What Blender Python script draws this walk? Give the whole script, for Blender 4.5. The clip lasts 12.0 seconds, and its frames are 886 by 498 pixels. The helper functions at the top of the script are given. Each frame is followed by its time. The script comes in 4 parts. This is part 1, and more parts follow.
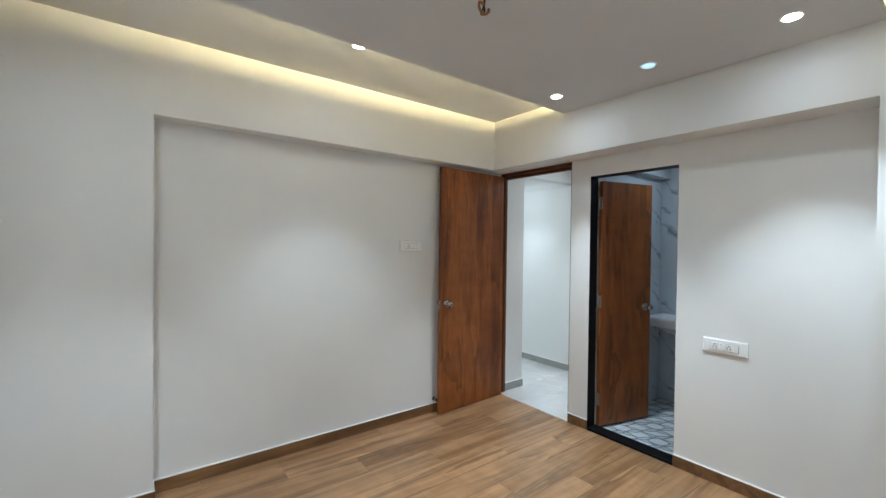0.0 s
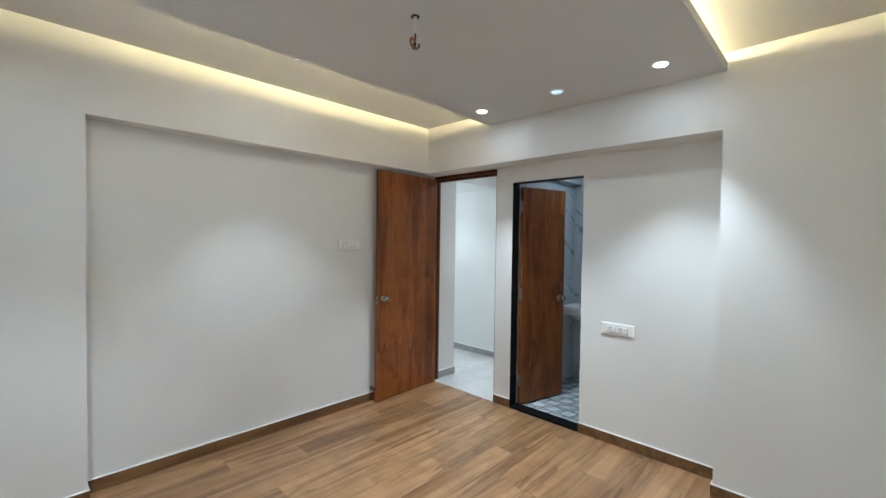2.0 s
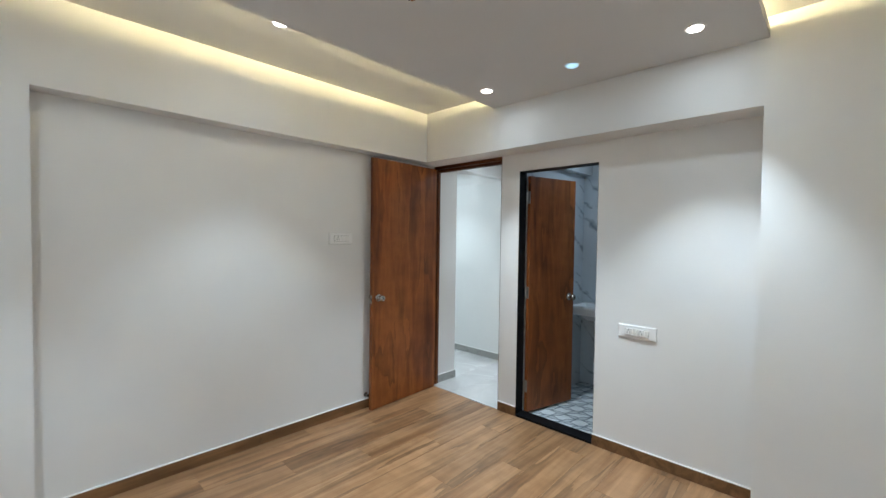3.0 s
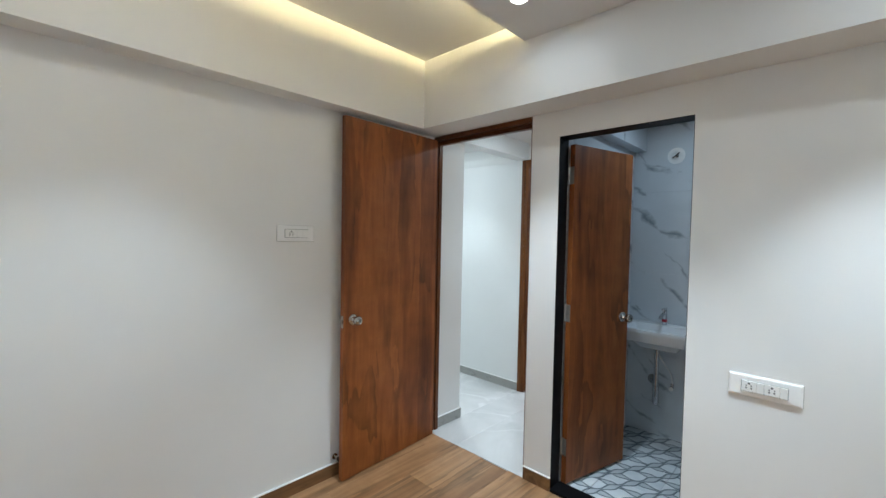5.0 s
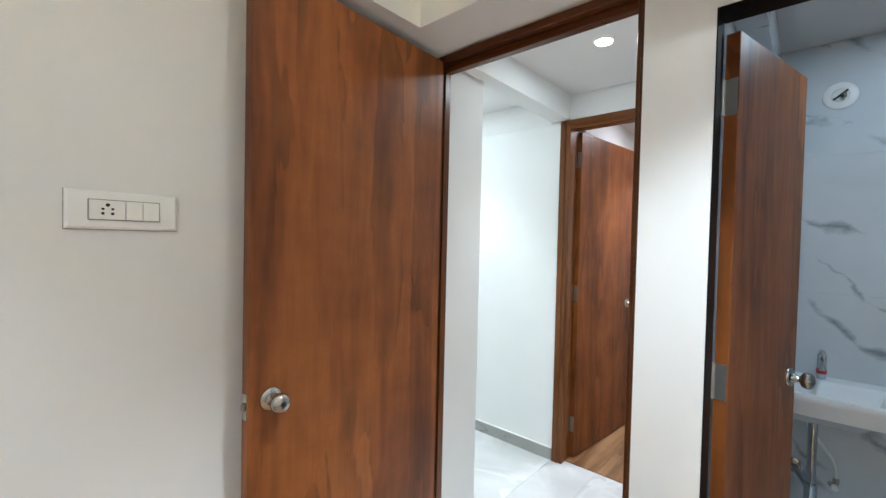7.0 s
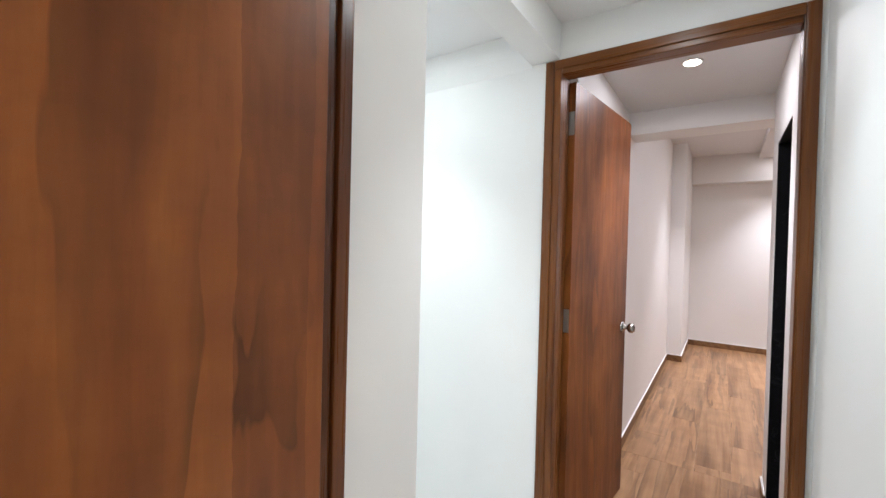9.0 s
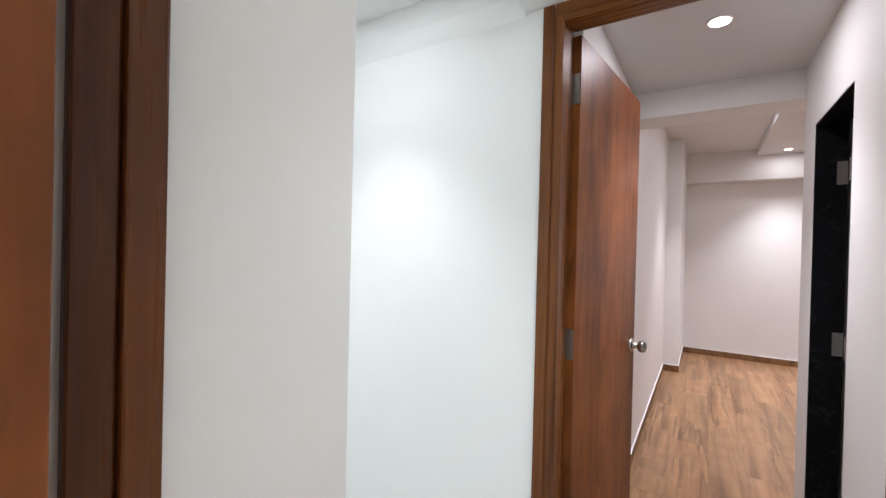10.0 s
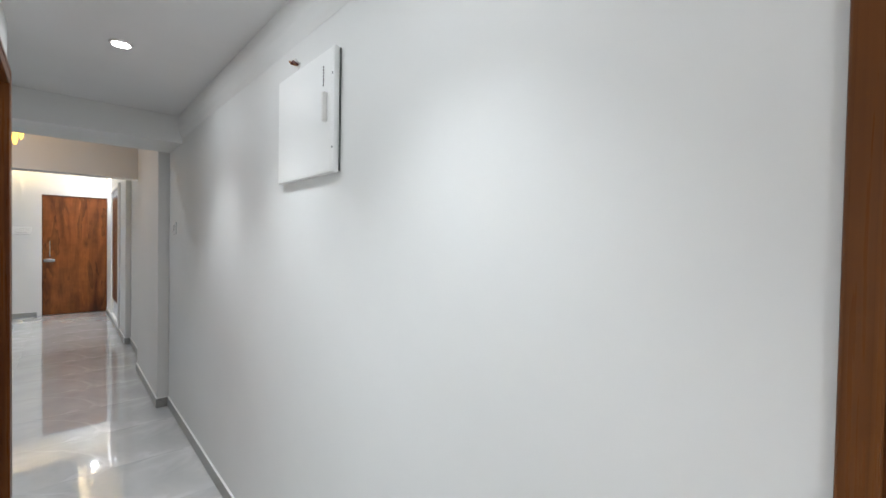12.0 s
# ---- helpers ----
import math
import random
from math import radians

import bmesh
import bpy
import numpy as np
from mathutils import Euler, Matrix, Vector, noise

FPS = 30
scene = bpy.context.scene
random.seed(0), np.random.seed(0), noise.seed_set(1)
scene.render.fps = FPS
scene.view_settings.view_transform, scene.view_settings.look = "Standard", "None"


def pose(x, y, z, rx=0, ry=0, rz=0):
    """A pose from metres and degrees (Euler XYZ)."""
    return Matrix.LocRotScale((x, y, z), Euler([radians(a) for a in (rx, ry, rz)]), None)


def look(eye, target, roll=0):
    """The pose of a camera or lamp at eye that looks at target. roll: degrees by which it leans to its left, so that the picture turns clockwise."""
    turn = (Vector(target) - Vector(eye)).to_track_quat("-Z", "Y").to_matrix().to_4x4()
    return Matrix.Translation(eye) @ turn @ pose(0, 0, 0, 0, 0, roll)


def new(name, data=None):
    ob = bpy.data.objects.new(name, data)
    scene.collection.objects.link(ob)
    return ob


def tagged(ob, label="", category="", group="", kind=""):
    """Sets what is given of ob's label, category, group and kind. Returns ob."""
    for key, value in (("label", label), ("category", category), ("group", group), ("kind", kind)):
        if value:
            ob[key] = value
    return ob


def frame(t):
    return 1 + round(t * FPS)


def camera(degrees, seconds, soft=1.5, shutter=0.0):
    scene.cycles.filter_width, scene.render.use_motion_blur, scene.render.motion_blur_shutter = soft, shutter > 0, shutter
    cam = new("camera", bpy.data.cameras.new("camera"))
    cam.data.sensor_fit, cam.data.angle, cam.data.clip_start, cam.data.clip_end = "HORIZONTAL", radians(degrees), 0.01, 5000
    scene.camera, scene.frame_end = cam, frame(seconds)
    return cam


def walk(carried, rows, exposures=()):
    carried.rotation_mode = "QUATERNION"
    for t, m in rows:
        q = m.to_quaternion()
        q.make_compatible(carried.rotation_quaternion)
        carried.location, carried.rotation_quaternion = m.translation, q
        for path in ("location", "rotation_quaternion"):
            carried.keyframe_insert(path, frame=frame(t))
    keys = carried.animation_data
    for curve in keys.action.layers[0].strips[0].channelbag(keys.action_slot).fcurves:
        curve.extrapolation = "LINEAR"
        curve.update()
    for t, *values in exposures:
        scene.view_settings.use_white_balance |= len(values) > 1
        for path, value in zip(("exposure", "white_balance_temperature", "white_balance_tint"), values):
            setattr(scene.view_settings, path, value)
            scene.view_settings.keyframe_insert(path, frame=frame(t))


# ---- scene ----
cam = camera(94.5, 12.0)
PATH = [
    (0, (-0.027, 0.071, 1.459), (1.183, 1.664, 1.434), 0.7),
    (0.5, (-0.194, -0.058, 1.487), (1.144, 1.428, 1.458), 0.7),
    (1, (-0.254, -0.142, 1.502), (1.145, 1.287, 1.47), 0.7),
    (1.5, (-0.234, -0.156, 1.501), (1.191, 1.247, 1.463), 0.7),
    (2, (-0.185, -0.14, 1.491), (1.252, 1.25, 1.446), 0.8),
    (2.5, (-0.105, -0.076, 1.479), (1.338, 1.308, 1.427), 0.8),
    (3, (0.021, 0.075, 1.456), (1.462, 1.461, 1.402), 0.8),
    (3.2, (0.079, 0.144, 1.46), (1.522, 1.528, 1.406), 0.8),
    (5, (0.761, 0.825, 1.449), (2.206, 2.206, 1.379), 1.1),
    (5.5, (0.986, 1.06, 1.424), (2.442, 2.43, 1.363), 1.1),
    (6, (1.199, 1.309, 1.413), (2.666, 2.667, 1.353), 1.2),
    (6.5, (1.381, 1.548, 1.4), (2.86, 2.894, 1.347), 1.3),
    (6.7, (1.469, 1.632, 1.391), (2.951, 2.974, 1.341), 1.3),
    (8.3, (2.069, 2.174, 1.391), (3.673, 3.366, 1.353), 1.2),
    (8.5, (2.151, 2.213, 1.391), (3.77, 3.387, 1.354), 1.2),
    (9, (2.359, 2.3, 1.389), (4.009, 3.429, 1.36), 1.4),
    (9.5, (2.552, 2.397, 1.385), (4.226, 3.491, 1.359), 1.2),
    (10, (2.739, 2.483, 1.383), (4.428, 3.555, 1.369), 1.4),
    (10.5, (2.966, 2.555, 1.38), (4.651, 3.631, 1.379), 1.2),
    (11, (3.157, 2.629, 1.408), (4.805, 3.761, 1.386), 1.2),
    (11.5, (3.296, 2.751, 1.39), (4.838, 4.025, 1.378), 1.3),
    (12, (3.369, 2.892, 1.407), (4.726, 4.36, 1.371), 1.0),
]

walk(cam, [(t, look(eye, target, roll)) for t, eye, target, roll in PATH],
     exposures=[(0.0, 0.10, 6500, 10), (5.0, 0.20, 6500, 10), (6.5, 0.60, 6550, 10), (8.3, 0.72, 7100, 15), (9.5, 0.66, 7100, 17), (10.5, 0.32, 7150, 18), (11.2, 0.2, 7200, 19), (12.0, 0.05, 7200, 20)])

# ---- world and lamps ----
world = bpy.data.worlds.new("night")
scene.world = world
world.use_nodes = True
world.node_tree.nodes["Background"].inputs["Color"].default_value = (0.02, 0.025, 0.035, 1)
world.node_tree.nodes["Background"].inputs["Strength"].default_value = 0.2

NEUTRAL = (0.69, 0.86, 1.0)
COOL = (0.74, 0.90, 1.0)
BATH = (0.58, 0.80, 1.0)
PINK = (0.80, 0.86, 1.0)
WARM = (1.0, 0.86, 0.47)


def spot(x, y, z, watts, colour, degrees=74, blend=0.4):
    """The beam of one recessed lamp, straight down."""
    lamp = bpy.data.lights.new("downlight_beam", "SPOT")
    lamp.energy, lamp.color, lamp.spot_size, lamp.spot_blend = watts, colour, radians(degrees), blend
    lamp.shadow_soft_size = 0.035
    ob = new("downlight_beam", lamp)
    ob.matrix_world = pose(x, y, z - 0.02)
    return ob


def spill(x, y, z, watts, colour, size=0.09):
    """The wide soft share of one recessed lamp."""
    lamp = bpy.data.lights.new("downlight_spill", "AREA")
    lamp.shape, lamp.size, lamp.energy, lamp.color = "DISK", size, watts, colour
    ob = new("downlight_spill", lamp)
    ob.matrix_world = pose(x, y, z - 0.012)
    return ob


# name of the space: lamp places (x, y, ceiling z), beam watts, spill watts, colour
# last three of BED_LAMPS and last of ROOM_LAMPS: out of view, added as fill
BED_LAMPS = [(2.281, 1.85, 2.48), (2.281, 0.594, 2.48), (0.998, 2.23, 2.584),
             (-0.2, 1.85, 2.48), (-0.2, 0.594, 2.48), (0.998, 0.02, 2.584)]
HALL_LAMPS = [(3.44, 2.46, 2.295), (3.56, 3.5, 2.295), (3.56, 4.405, 2.295), (3.56, 5.31, 2.295)]
BATH_LAMPS = [(3.52, 1.43, 2.28)]
ROOM_LAMPS = [(4.672, 2.449, 2.295), (7.5, 2.16, 2.68), (8.84, 1.68, 2.6), (8.84, 0.3, 2.6), (6.6, 1.2, 2.6)]
LIVING_LAMPS = [(2.4, 7.5, 2.62), (3.15, 10.95, 2.46), (3.76, 12.2, 2.62), (1.2, 10.6, 2.46)]
for lamps, beam, soft_share, colour in (
        (BED_LAMPS[:2], 100, 1.4, NEUTRAL), (BED_LAMPS[2:3], 63, 1.4, NEUTRAL), (BED_LAMPS[3:], 80, 3.6, NEUTRAL), (HALL_LAMPS[:1], 32, 2.2, COOL), (HALL_LAMPS[1:], 43, 2.2, COOL), (BATH_LAMPS, 7, 2.4, BATH),
        (ROOM_LAMPS[:1], 64, 3.6, PINK), (ROOM_LAMPS[1:4], 118, 1.4, PINK), (ROOM_LAMPS[4:], 105, 19.0, PINK), (LIVING_LAMPS, 60, 10, NEUTRAL), ([(2.281, 1.223, 2.48)], 10, 0.1, (0.40, 0.74, 1.0))):
    for lx, ly, lz in lamps:
        spot(lx, ly, lz, beam, colour, *((90, 0.9) if colour is COOL else (90, 1.0) if colour is PINK else (80, 0.62)))
        spill(lx, ly, lz, soft_share, colour)


# ---- materials ----
def material(name, colour=(0.8, 0.8, 0.8), rough=0.5, metal=0.0, emission=None, strength=0.0):
    m = bpy.data.materials.new(name)
    m.use_nodes = True
    b = m.node_tree.nodes["Principled BSDF"]
    b.inputs["Base Color"].default_value = (*colour, 1)
    b.inputs["Roughness"].default_value = rough
    b.inputs["Metallic"].default_value = metal
    if emission:
        b.inputs["Emission Color"].default_value = (*emission, 1)
        b.inputs["Emission Strength"].default_value = strength
    return m


def node(m, kind, **values):
    """A node; values go to its inputs by name, underscores for spaces; _name sets an attribute-free input by index."""
    n = m.node_tree.nodes.new(kind)
    for key, value in values.items():
        n.inputs[key.replace("_", " ")].default_value = value
    return n


def wire(m, a, out, b, inp):
    m.node_tree.links.new(a.outputs[out], b.inputs[inp])


def coords(m, scale, turn=(0, 0, 0), jitter=0.0, source="Object"):
    """Mapped coordinates; jitter shifts them by the object's own random number."""
    tc = node(m, "ShaderNodeTexCoord")
    mp = node(m, "ShaderNodeMapping", Scale=scale, Rotation=[radians(a) for a in turn])
    if jitter:
        info = node(m, "ShaderNodeObjectInfo")
        mul = node(m, "ShaderNodeVectorMath")
        mul.operation = "MULTIPLY_ADD"
        mul.inputs[1].default_value = (jitter, jitter * 0.7, jitter * 1.3)
        wire(m, info, "Random", mul, 0)
        wire(m, tc, source, mul, 2)
        wire(m, mul, "Vector", mp, "Vector")
    else:
        wire(m, tc, source, mp, "Vector")
    return mp


def ramp(m, source, out, stops):
    r = node(m, "ShaderNodeValToRGB")
    while len(r.color_ramp.elements) < len(stops):
        r.color_ramp.elements.new(0.5)
    for e, (at, c) in zip(r.color_ramp.elements, stops):
        e.position, e.color = at, (*c, 1) if len(c) == 3 else c
    wire(m, source, out, r, "Fac")
    return r


def mix(m, how, fac, a, aout, b, bout):
    x = node(m, "ShaderNodeMix")
    x.data_type, x.blend_type = "RGBA", how
    if isinstance(fac, tuple):
        wire(m, fac[0], fac[1], x, 0)
    else:
        x.inputs[0].default_value = fac
    wire(m, a, aout, x, 6)
    wire(m, b, bout, x, 7)
    return x


def bump(m, source, out, strength, distance):
    b = node(m, "ShaderNodeBump", Strength=strength, Distance=distance)
    wire(m, source, out, b, "Height")
    wire(m, b, "Normal", m.node_tree.nodes["Principled BSDF"], "Normal")


def paint(name, colour, rough=0.62):
    """Rolled wall paint: faint uneven tone and an orange-peel relief."""
    m = material(name, colour, rough)
    b = m.node_tree.nodes["Principled BSDF"]
    big = node(m, "ShaderNodeTexNoise", Scale=1.3, Detail=4.0, Roughness=0.6)
    wire(m, coords(m, (1, 1, 1)), "Vector", big, "Vector")
    lo = tuple(c * 0.955 for c in colour)
    wire(m, ramp(m, big, "Fac", [(0.3, lo), (0.7, colour)]), "Color", b, "Base Color")
    fine = node(m, "ShaderNodeTexNoise", Scale=160.0, Detail=3.0)
    wire(m, coords(m, (1, 1, 1)), "Vector", fine, "Vector")
    wide = node(m, "ShaderNodeTexNoise", Scale=7.0, Detail=2.0)
    wire(m, coords(m, (1, 1, 1)), "Vector", wide, "Vector")
    both = node(m, "ShaderNodeMath")
    both.operation = "MULTIPLY_ADD"
    both.inputs[1].default_value = 0.12
    wire(m, fine, "Fac", both, 0)
    wire(m, wide, "Fac", both, 2)
    bump(m, both, "Value", 0.12, 0.004)
    return m


def timber(name, dark, mid, light, along, rough=0.35, jitter=0.0, vein=0.5, wide=6.0, long=0.35, grain=0.25, spread=0.84):
    """Wood figure that runs along one axis (0, 1 or 2): broad soft bands, dark contour lines and fine grain."""
    m = material(name, mid, rough)
    b = m.node_tree.nodes["Principled BSDF"]

    def stretch(k, fine=1.0):
        return tuple(long * k if a == along else wide * k * fine for a in range(3))
    bands = node(m, "ShaderNodeTexNoise", Scale=1.0, Detail=2.5, Roughness=0.45, Distortion=0.7)
    wire(m, coords(m, stretch(1.0), jitter=jitter), "Vector", bands, "Vector")
    veins = node(m, "ShaderNodeTexNoise", Scale=1.0, Detail=3.0, Roughness=0.5, Distortion=1.0)
    wire(m, coords(m, stretch(0.9), turn=(0, 0, 0), jitter=jitter * 1.7 + 0.3), "Vector", veins, "Vector")
    fine = node(m, "ShaderNodeTexNoise", Scale=1.0, Detail=5.0, Roughness=0.6, Distortion=0.3)
    wire(m, coords(m, stretch(4.0, 3.0), jitter=jitter), "Vector", fine, "Vector")
    blotch = node(m, "ShaderNodeTexNoise", Scale=5.0, Detail=3.0)
    wire(m, coords(m, (1, 1, 1), jitter=jitter), "Vector", blotch, "Vector")
    tone = ramp(m, bands, "Fac", [(0.36, dark), (0.43, mid), (0.52, light), (0.60, mid), (0.68, dark)])
    line = ramp(m, veins, "Fac", [(0.35, (1, 1, 1)), (0.42, (1 - vein * 0.5,) * 3), (0.436, (1 - vein,) * 3), (0.441, (1, 1, 1)), (0.515, (1, 1, 1)), (0.565, (1 - vein * 0.4,) * 3), (0.578, (1 - vein,) * 3), (0.583, (1, 1, 1))])
    hair = ramp(m, fine, "Fac", [(0.3, (1 - grain,) * 3), (0.62, (1, 1, 1))])
    cloud = ramp(m, blotch, "Fac", [(0.35, (0.84, 0.82, 0.80)), (0.62, (1, 1, 1))])
    one = mix(m, "MULTIPLY", 1.0, tone, "Color", hair, "Color")
    two = mix(m, "MULTIPLY", 1.0, one, 2, line, "Color")
    three = mix(m, "MULTIPLY", 0.8, two, 2, cloud, "Color")
    last = three
    if jitter:
        info = node(m, "ShaderNodeObjectInfo")
        each = ramp(m, info, "Random", [(0.0, (spread, spread - 0.01, spread - 0.02)), (1.0, (1.06, 1.06, 1.05))])
        last = mix(m, "MULTIPLY", 0.75, last, 2, each, "Color")
    wire(m, last, 2, b, "Base Color")
    r = ramp(m, fine, "Fac", [(0.2, (rough * 1.2,) * 3), (0.8, (rough * 0.85,) * 3)])
    wire(m, r, "Color", b, "Roughness")
    bump(m, fine, "Fac", 0.05, 0.001)
    return m


def calc(m, op, a, b=None, c=None):
    """One math node; each operand is a number or a (node, output) pair."""
    n = node(m, "ShaderNodeMath")
    n.operation = op
    for k, v in enumerate((a, b, c)):
        if isinstance(v, tuple):
            wire(m, v[0], v[1], n, k)
        elif v is not None:
            n.inputs[k].default_value = v
    return (n, "Value")


def figured(name, dark, mid, light, along, across, rough, jitter, wide, long, line, strip=0.0, strip_depth=0.2, spread=0.84, rings=7.0):
    """Wood with one-sided dark contour lines, soft bands and, where strip is given, joined staves of that width."""
    m = material(name, mid, rough)
    b = m.node_tree.nodes["Principled BSDF"]

    def stretch(k, fine=1.0):
        return tuple(long * k if a == along else wide * k * fine for a in range(3))

    def cloud(scale, shift, **values):
        n = node(m, "ShaderNodeTexNoise", Scale=1.0, **values)
        wire(m, coords(m, scale, jitter=jitter + shift if jitter else 0.0), "Vector", n, "Vector")
        return n
    bands = cloud(stretch(1.0), 0.0, Detail=3.0, Roughness=0.5, Distortion=0.5)
    tone = ramp(m, bands, "Fac", [(0.30, dark), (0.44, mid), (0.56, light), (0.72, mid)])
    field = cloud(stretch(0.8), 1.3, Detail=4.0, Roughness=0.5, Distortion=0.35)
    contour = calc(m, "FRACT", calc(m, "MULTIPLY", (field, "Fac"), rings))
    drawn = ramp(m, contour[0], "Value", [(0.0, (1 - line,) * 3), (0.13, (1 - line * 0.78,) * 3), (0.45, (1 - line * 0.28,) * 3), (0.75, (1, 1, 1)), (0.955, (1, 1, 1)), (1.0, (1 - line,) * 3)])
    gate = cloud(stretch(0.8), 2.9, Detail=2.0)
    open_at = ramp(m, gate, "Fac", [(0.40, (0, 0, 0)), (0.55, (1, 1, 1))])
    fine = cloud(stretch(3.6, 2.2), 0.0, Detail=5.0, Roughness=0.62, Distortion=0.3)
    hair = ramp(m, fine, "Fac", [(0.28, (0.86, 0.84, 0.82)), (0.62, (1, 1, 1))])
    ripple = cloud(tuple(9.0 if a == along else 5.0 for a in range(3)), 4.1, Detail=4.0, Roughness=0.6)
    mottle = ramp(m, ripple, "Fac", [(0.34, (0.86, 0.83, 0.80)), (0.64, (1.04, 1.03, 1.02))])
    one = mix(m, "MULTIPLY", 1.0, tone, "Color", hair, "Color")
    two = mix(m, "MULTIPLY", 1.0, one, 2, mottle, "Color")
    last = mix(m, "MULTIPLY", (open_at, "Color"), two, 2, drawn, "Color")
    if strip:
        tc = node(m, "ShaderNodeTexCoord")
        sep = node(m, "ShaderNodeSeparateXYZ")
        wire(m, tc, "Object", sep, "Vector")
        sway = cloud(tuple(2.2 if a == along else 0.8 for a in range(3)), 0.7, Detail=5.0, Roughness=0.6)
        place = calc(m, "DIVIDE", calc(m, "ADD", (sep, "XYZ"[across]), calc(m, "MULTIPLY", (sway, "Fac"), 0.07)), strip)
        number = node(m, "ShaderNodeTexWhiteNoise")
        number.noise_dimensions = "1D"
        if jitter:
            info = node(m, "ShaderNodeObjectInfo")
            whole = calc(m, "ADD", calc(m, "FLOOR", place), calc(m, "MULTIPLY", (info, "Random"), 37.0))
        else:
            whole = calc(m, "FLOOR", place)
        wire(m, whole[0], "Value", number, "W")
        stave = ramp(m, number, "Value", [(0.0, (1 - strip_depth, 1 - strip_depth * 1.15, 1 - strip_depth * 1.1)), (0.55, (1, 1, 1)), (1.0, (1.08, 1.08, 1.05))])
        last = mix(m, "MULTIPLY", 1.0, last, 2, stave, "Color")
    if jitter:
        info = node(m, "ShaderNodeObjectInfo")
        each = ramp(m, info, "Random", [(0.0, (spread, spread - 0.01, spread - 0.03)), (1.0, (1.06, 1.06, 1.05))])
        last = mix(m, "MULTIPLY", 1.0, last, 2, each, "Color")
    wire(m, last, 2, b, "Base Color")
    wire(m, ramp(m, fine, "Fac", [(0.2, (rough * 1.2,) * 3), (0.8, (rough * 0.85,) * 3)]), "Color", b, "Roughness")
    bump(m, fine, "Fac", 0.05, 0.001)
    return m


def marble(name, base, vein_colour, rough):
    """Polished white tile with soft grey veins that fall aslant along local x."""
    m = material(name, base, rough)
    b = m.node_tree.nodes["Principled BSDF"]
    tc = node(m, "ShaderNodeTexCoord")
    sep = node(m, "ShaderNodeSeparateXYZ")
    wire(m, tc, "Object", sep, "Vector")

    def cloud(scale, **values):
        n = node(m, "ShaderNodeTexNoise", Scale=1.0, **values)
        wire(m, coords(m, scale), "Vector", n, "Vector")
        return n
    tone = ramp(m, cloud((1.7, 1.7, 2.6), Detail=5.0, Roughness=0.6, Distortion=0.8), "Fac", [(0.3, tuple(c * 0.90 for c in base)), (0.66, base)])
    run = calc(m, "ADD", (sep, "Z"), calc(m, "MULTIPLY", (sep, "X"), 0.72))
    last = tone
    out = "Color"
    for pitch, thick, sway, off, low, high, depth in ((0.38, 0.036, 0.42, 0.13, 0.44, 0.60, 0.85), (0.29, 0.016, 0.5, 0.05, 0.50, 0.60, 0.7)):
        big = cloud((1.5 + off, 1.5, 2.1 + off), Detail=2.0, Roughness=0.5)
        crisp = cloud((9.0 + 20 * off, 9.0, 14.0), Detail=4.0, Roughness=0.65)
        bent = calc(m, "ADD", run, calc(m, "MULTIPLY", (big, "Fac"), sway))
        bent = calc(m, "ADD", bent, calc(m, "MULTIPLY", (crisp, "Fac"), 0.075))
        gap = calc(m, "MULTIPLY", calc(m, "ABSOLUTE", calc(m, "SUBTRACT", calc(m, "FRACT", calc(m, "DIVIDE", calc(m, "ADD", bent, off), pitch)), 0.5)), pitch)
        gate = cloud((2.6, 2.6, 4.2 + 9 * off), Detail=3.0, Roughness=0.6)
        swell = ramp(m, gate, "Fac", [(low, (0, 0, 0)), (high, (1, 1, 1))])
        reach = calc(m, "MULTIPLY", (swell, "Color"), thick)
        share = calc(m, "DIVIDE", gap, calc(m, "ADD", reach, 0.0008))
        ink = ramp(m, share[0], "Value", [(0.0, (depth,) * 3), (0.35, (depth * 0.62,) * 3), (1.0, (0, 0, 0))])
        fac = mix(m, "MULTIPLY", 1.0, ink, "Color", swell, "Color")
        col = node(m, "ShaderNodeRGB")
        col.outputs[0].default_value = (*vein_colour, 1)
        last, out = mix(m, "MIX", (fac, 2), last, out, col, 0), 2
    wire(m, last, out, b, "Base Color")
    return m


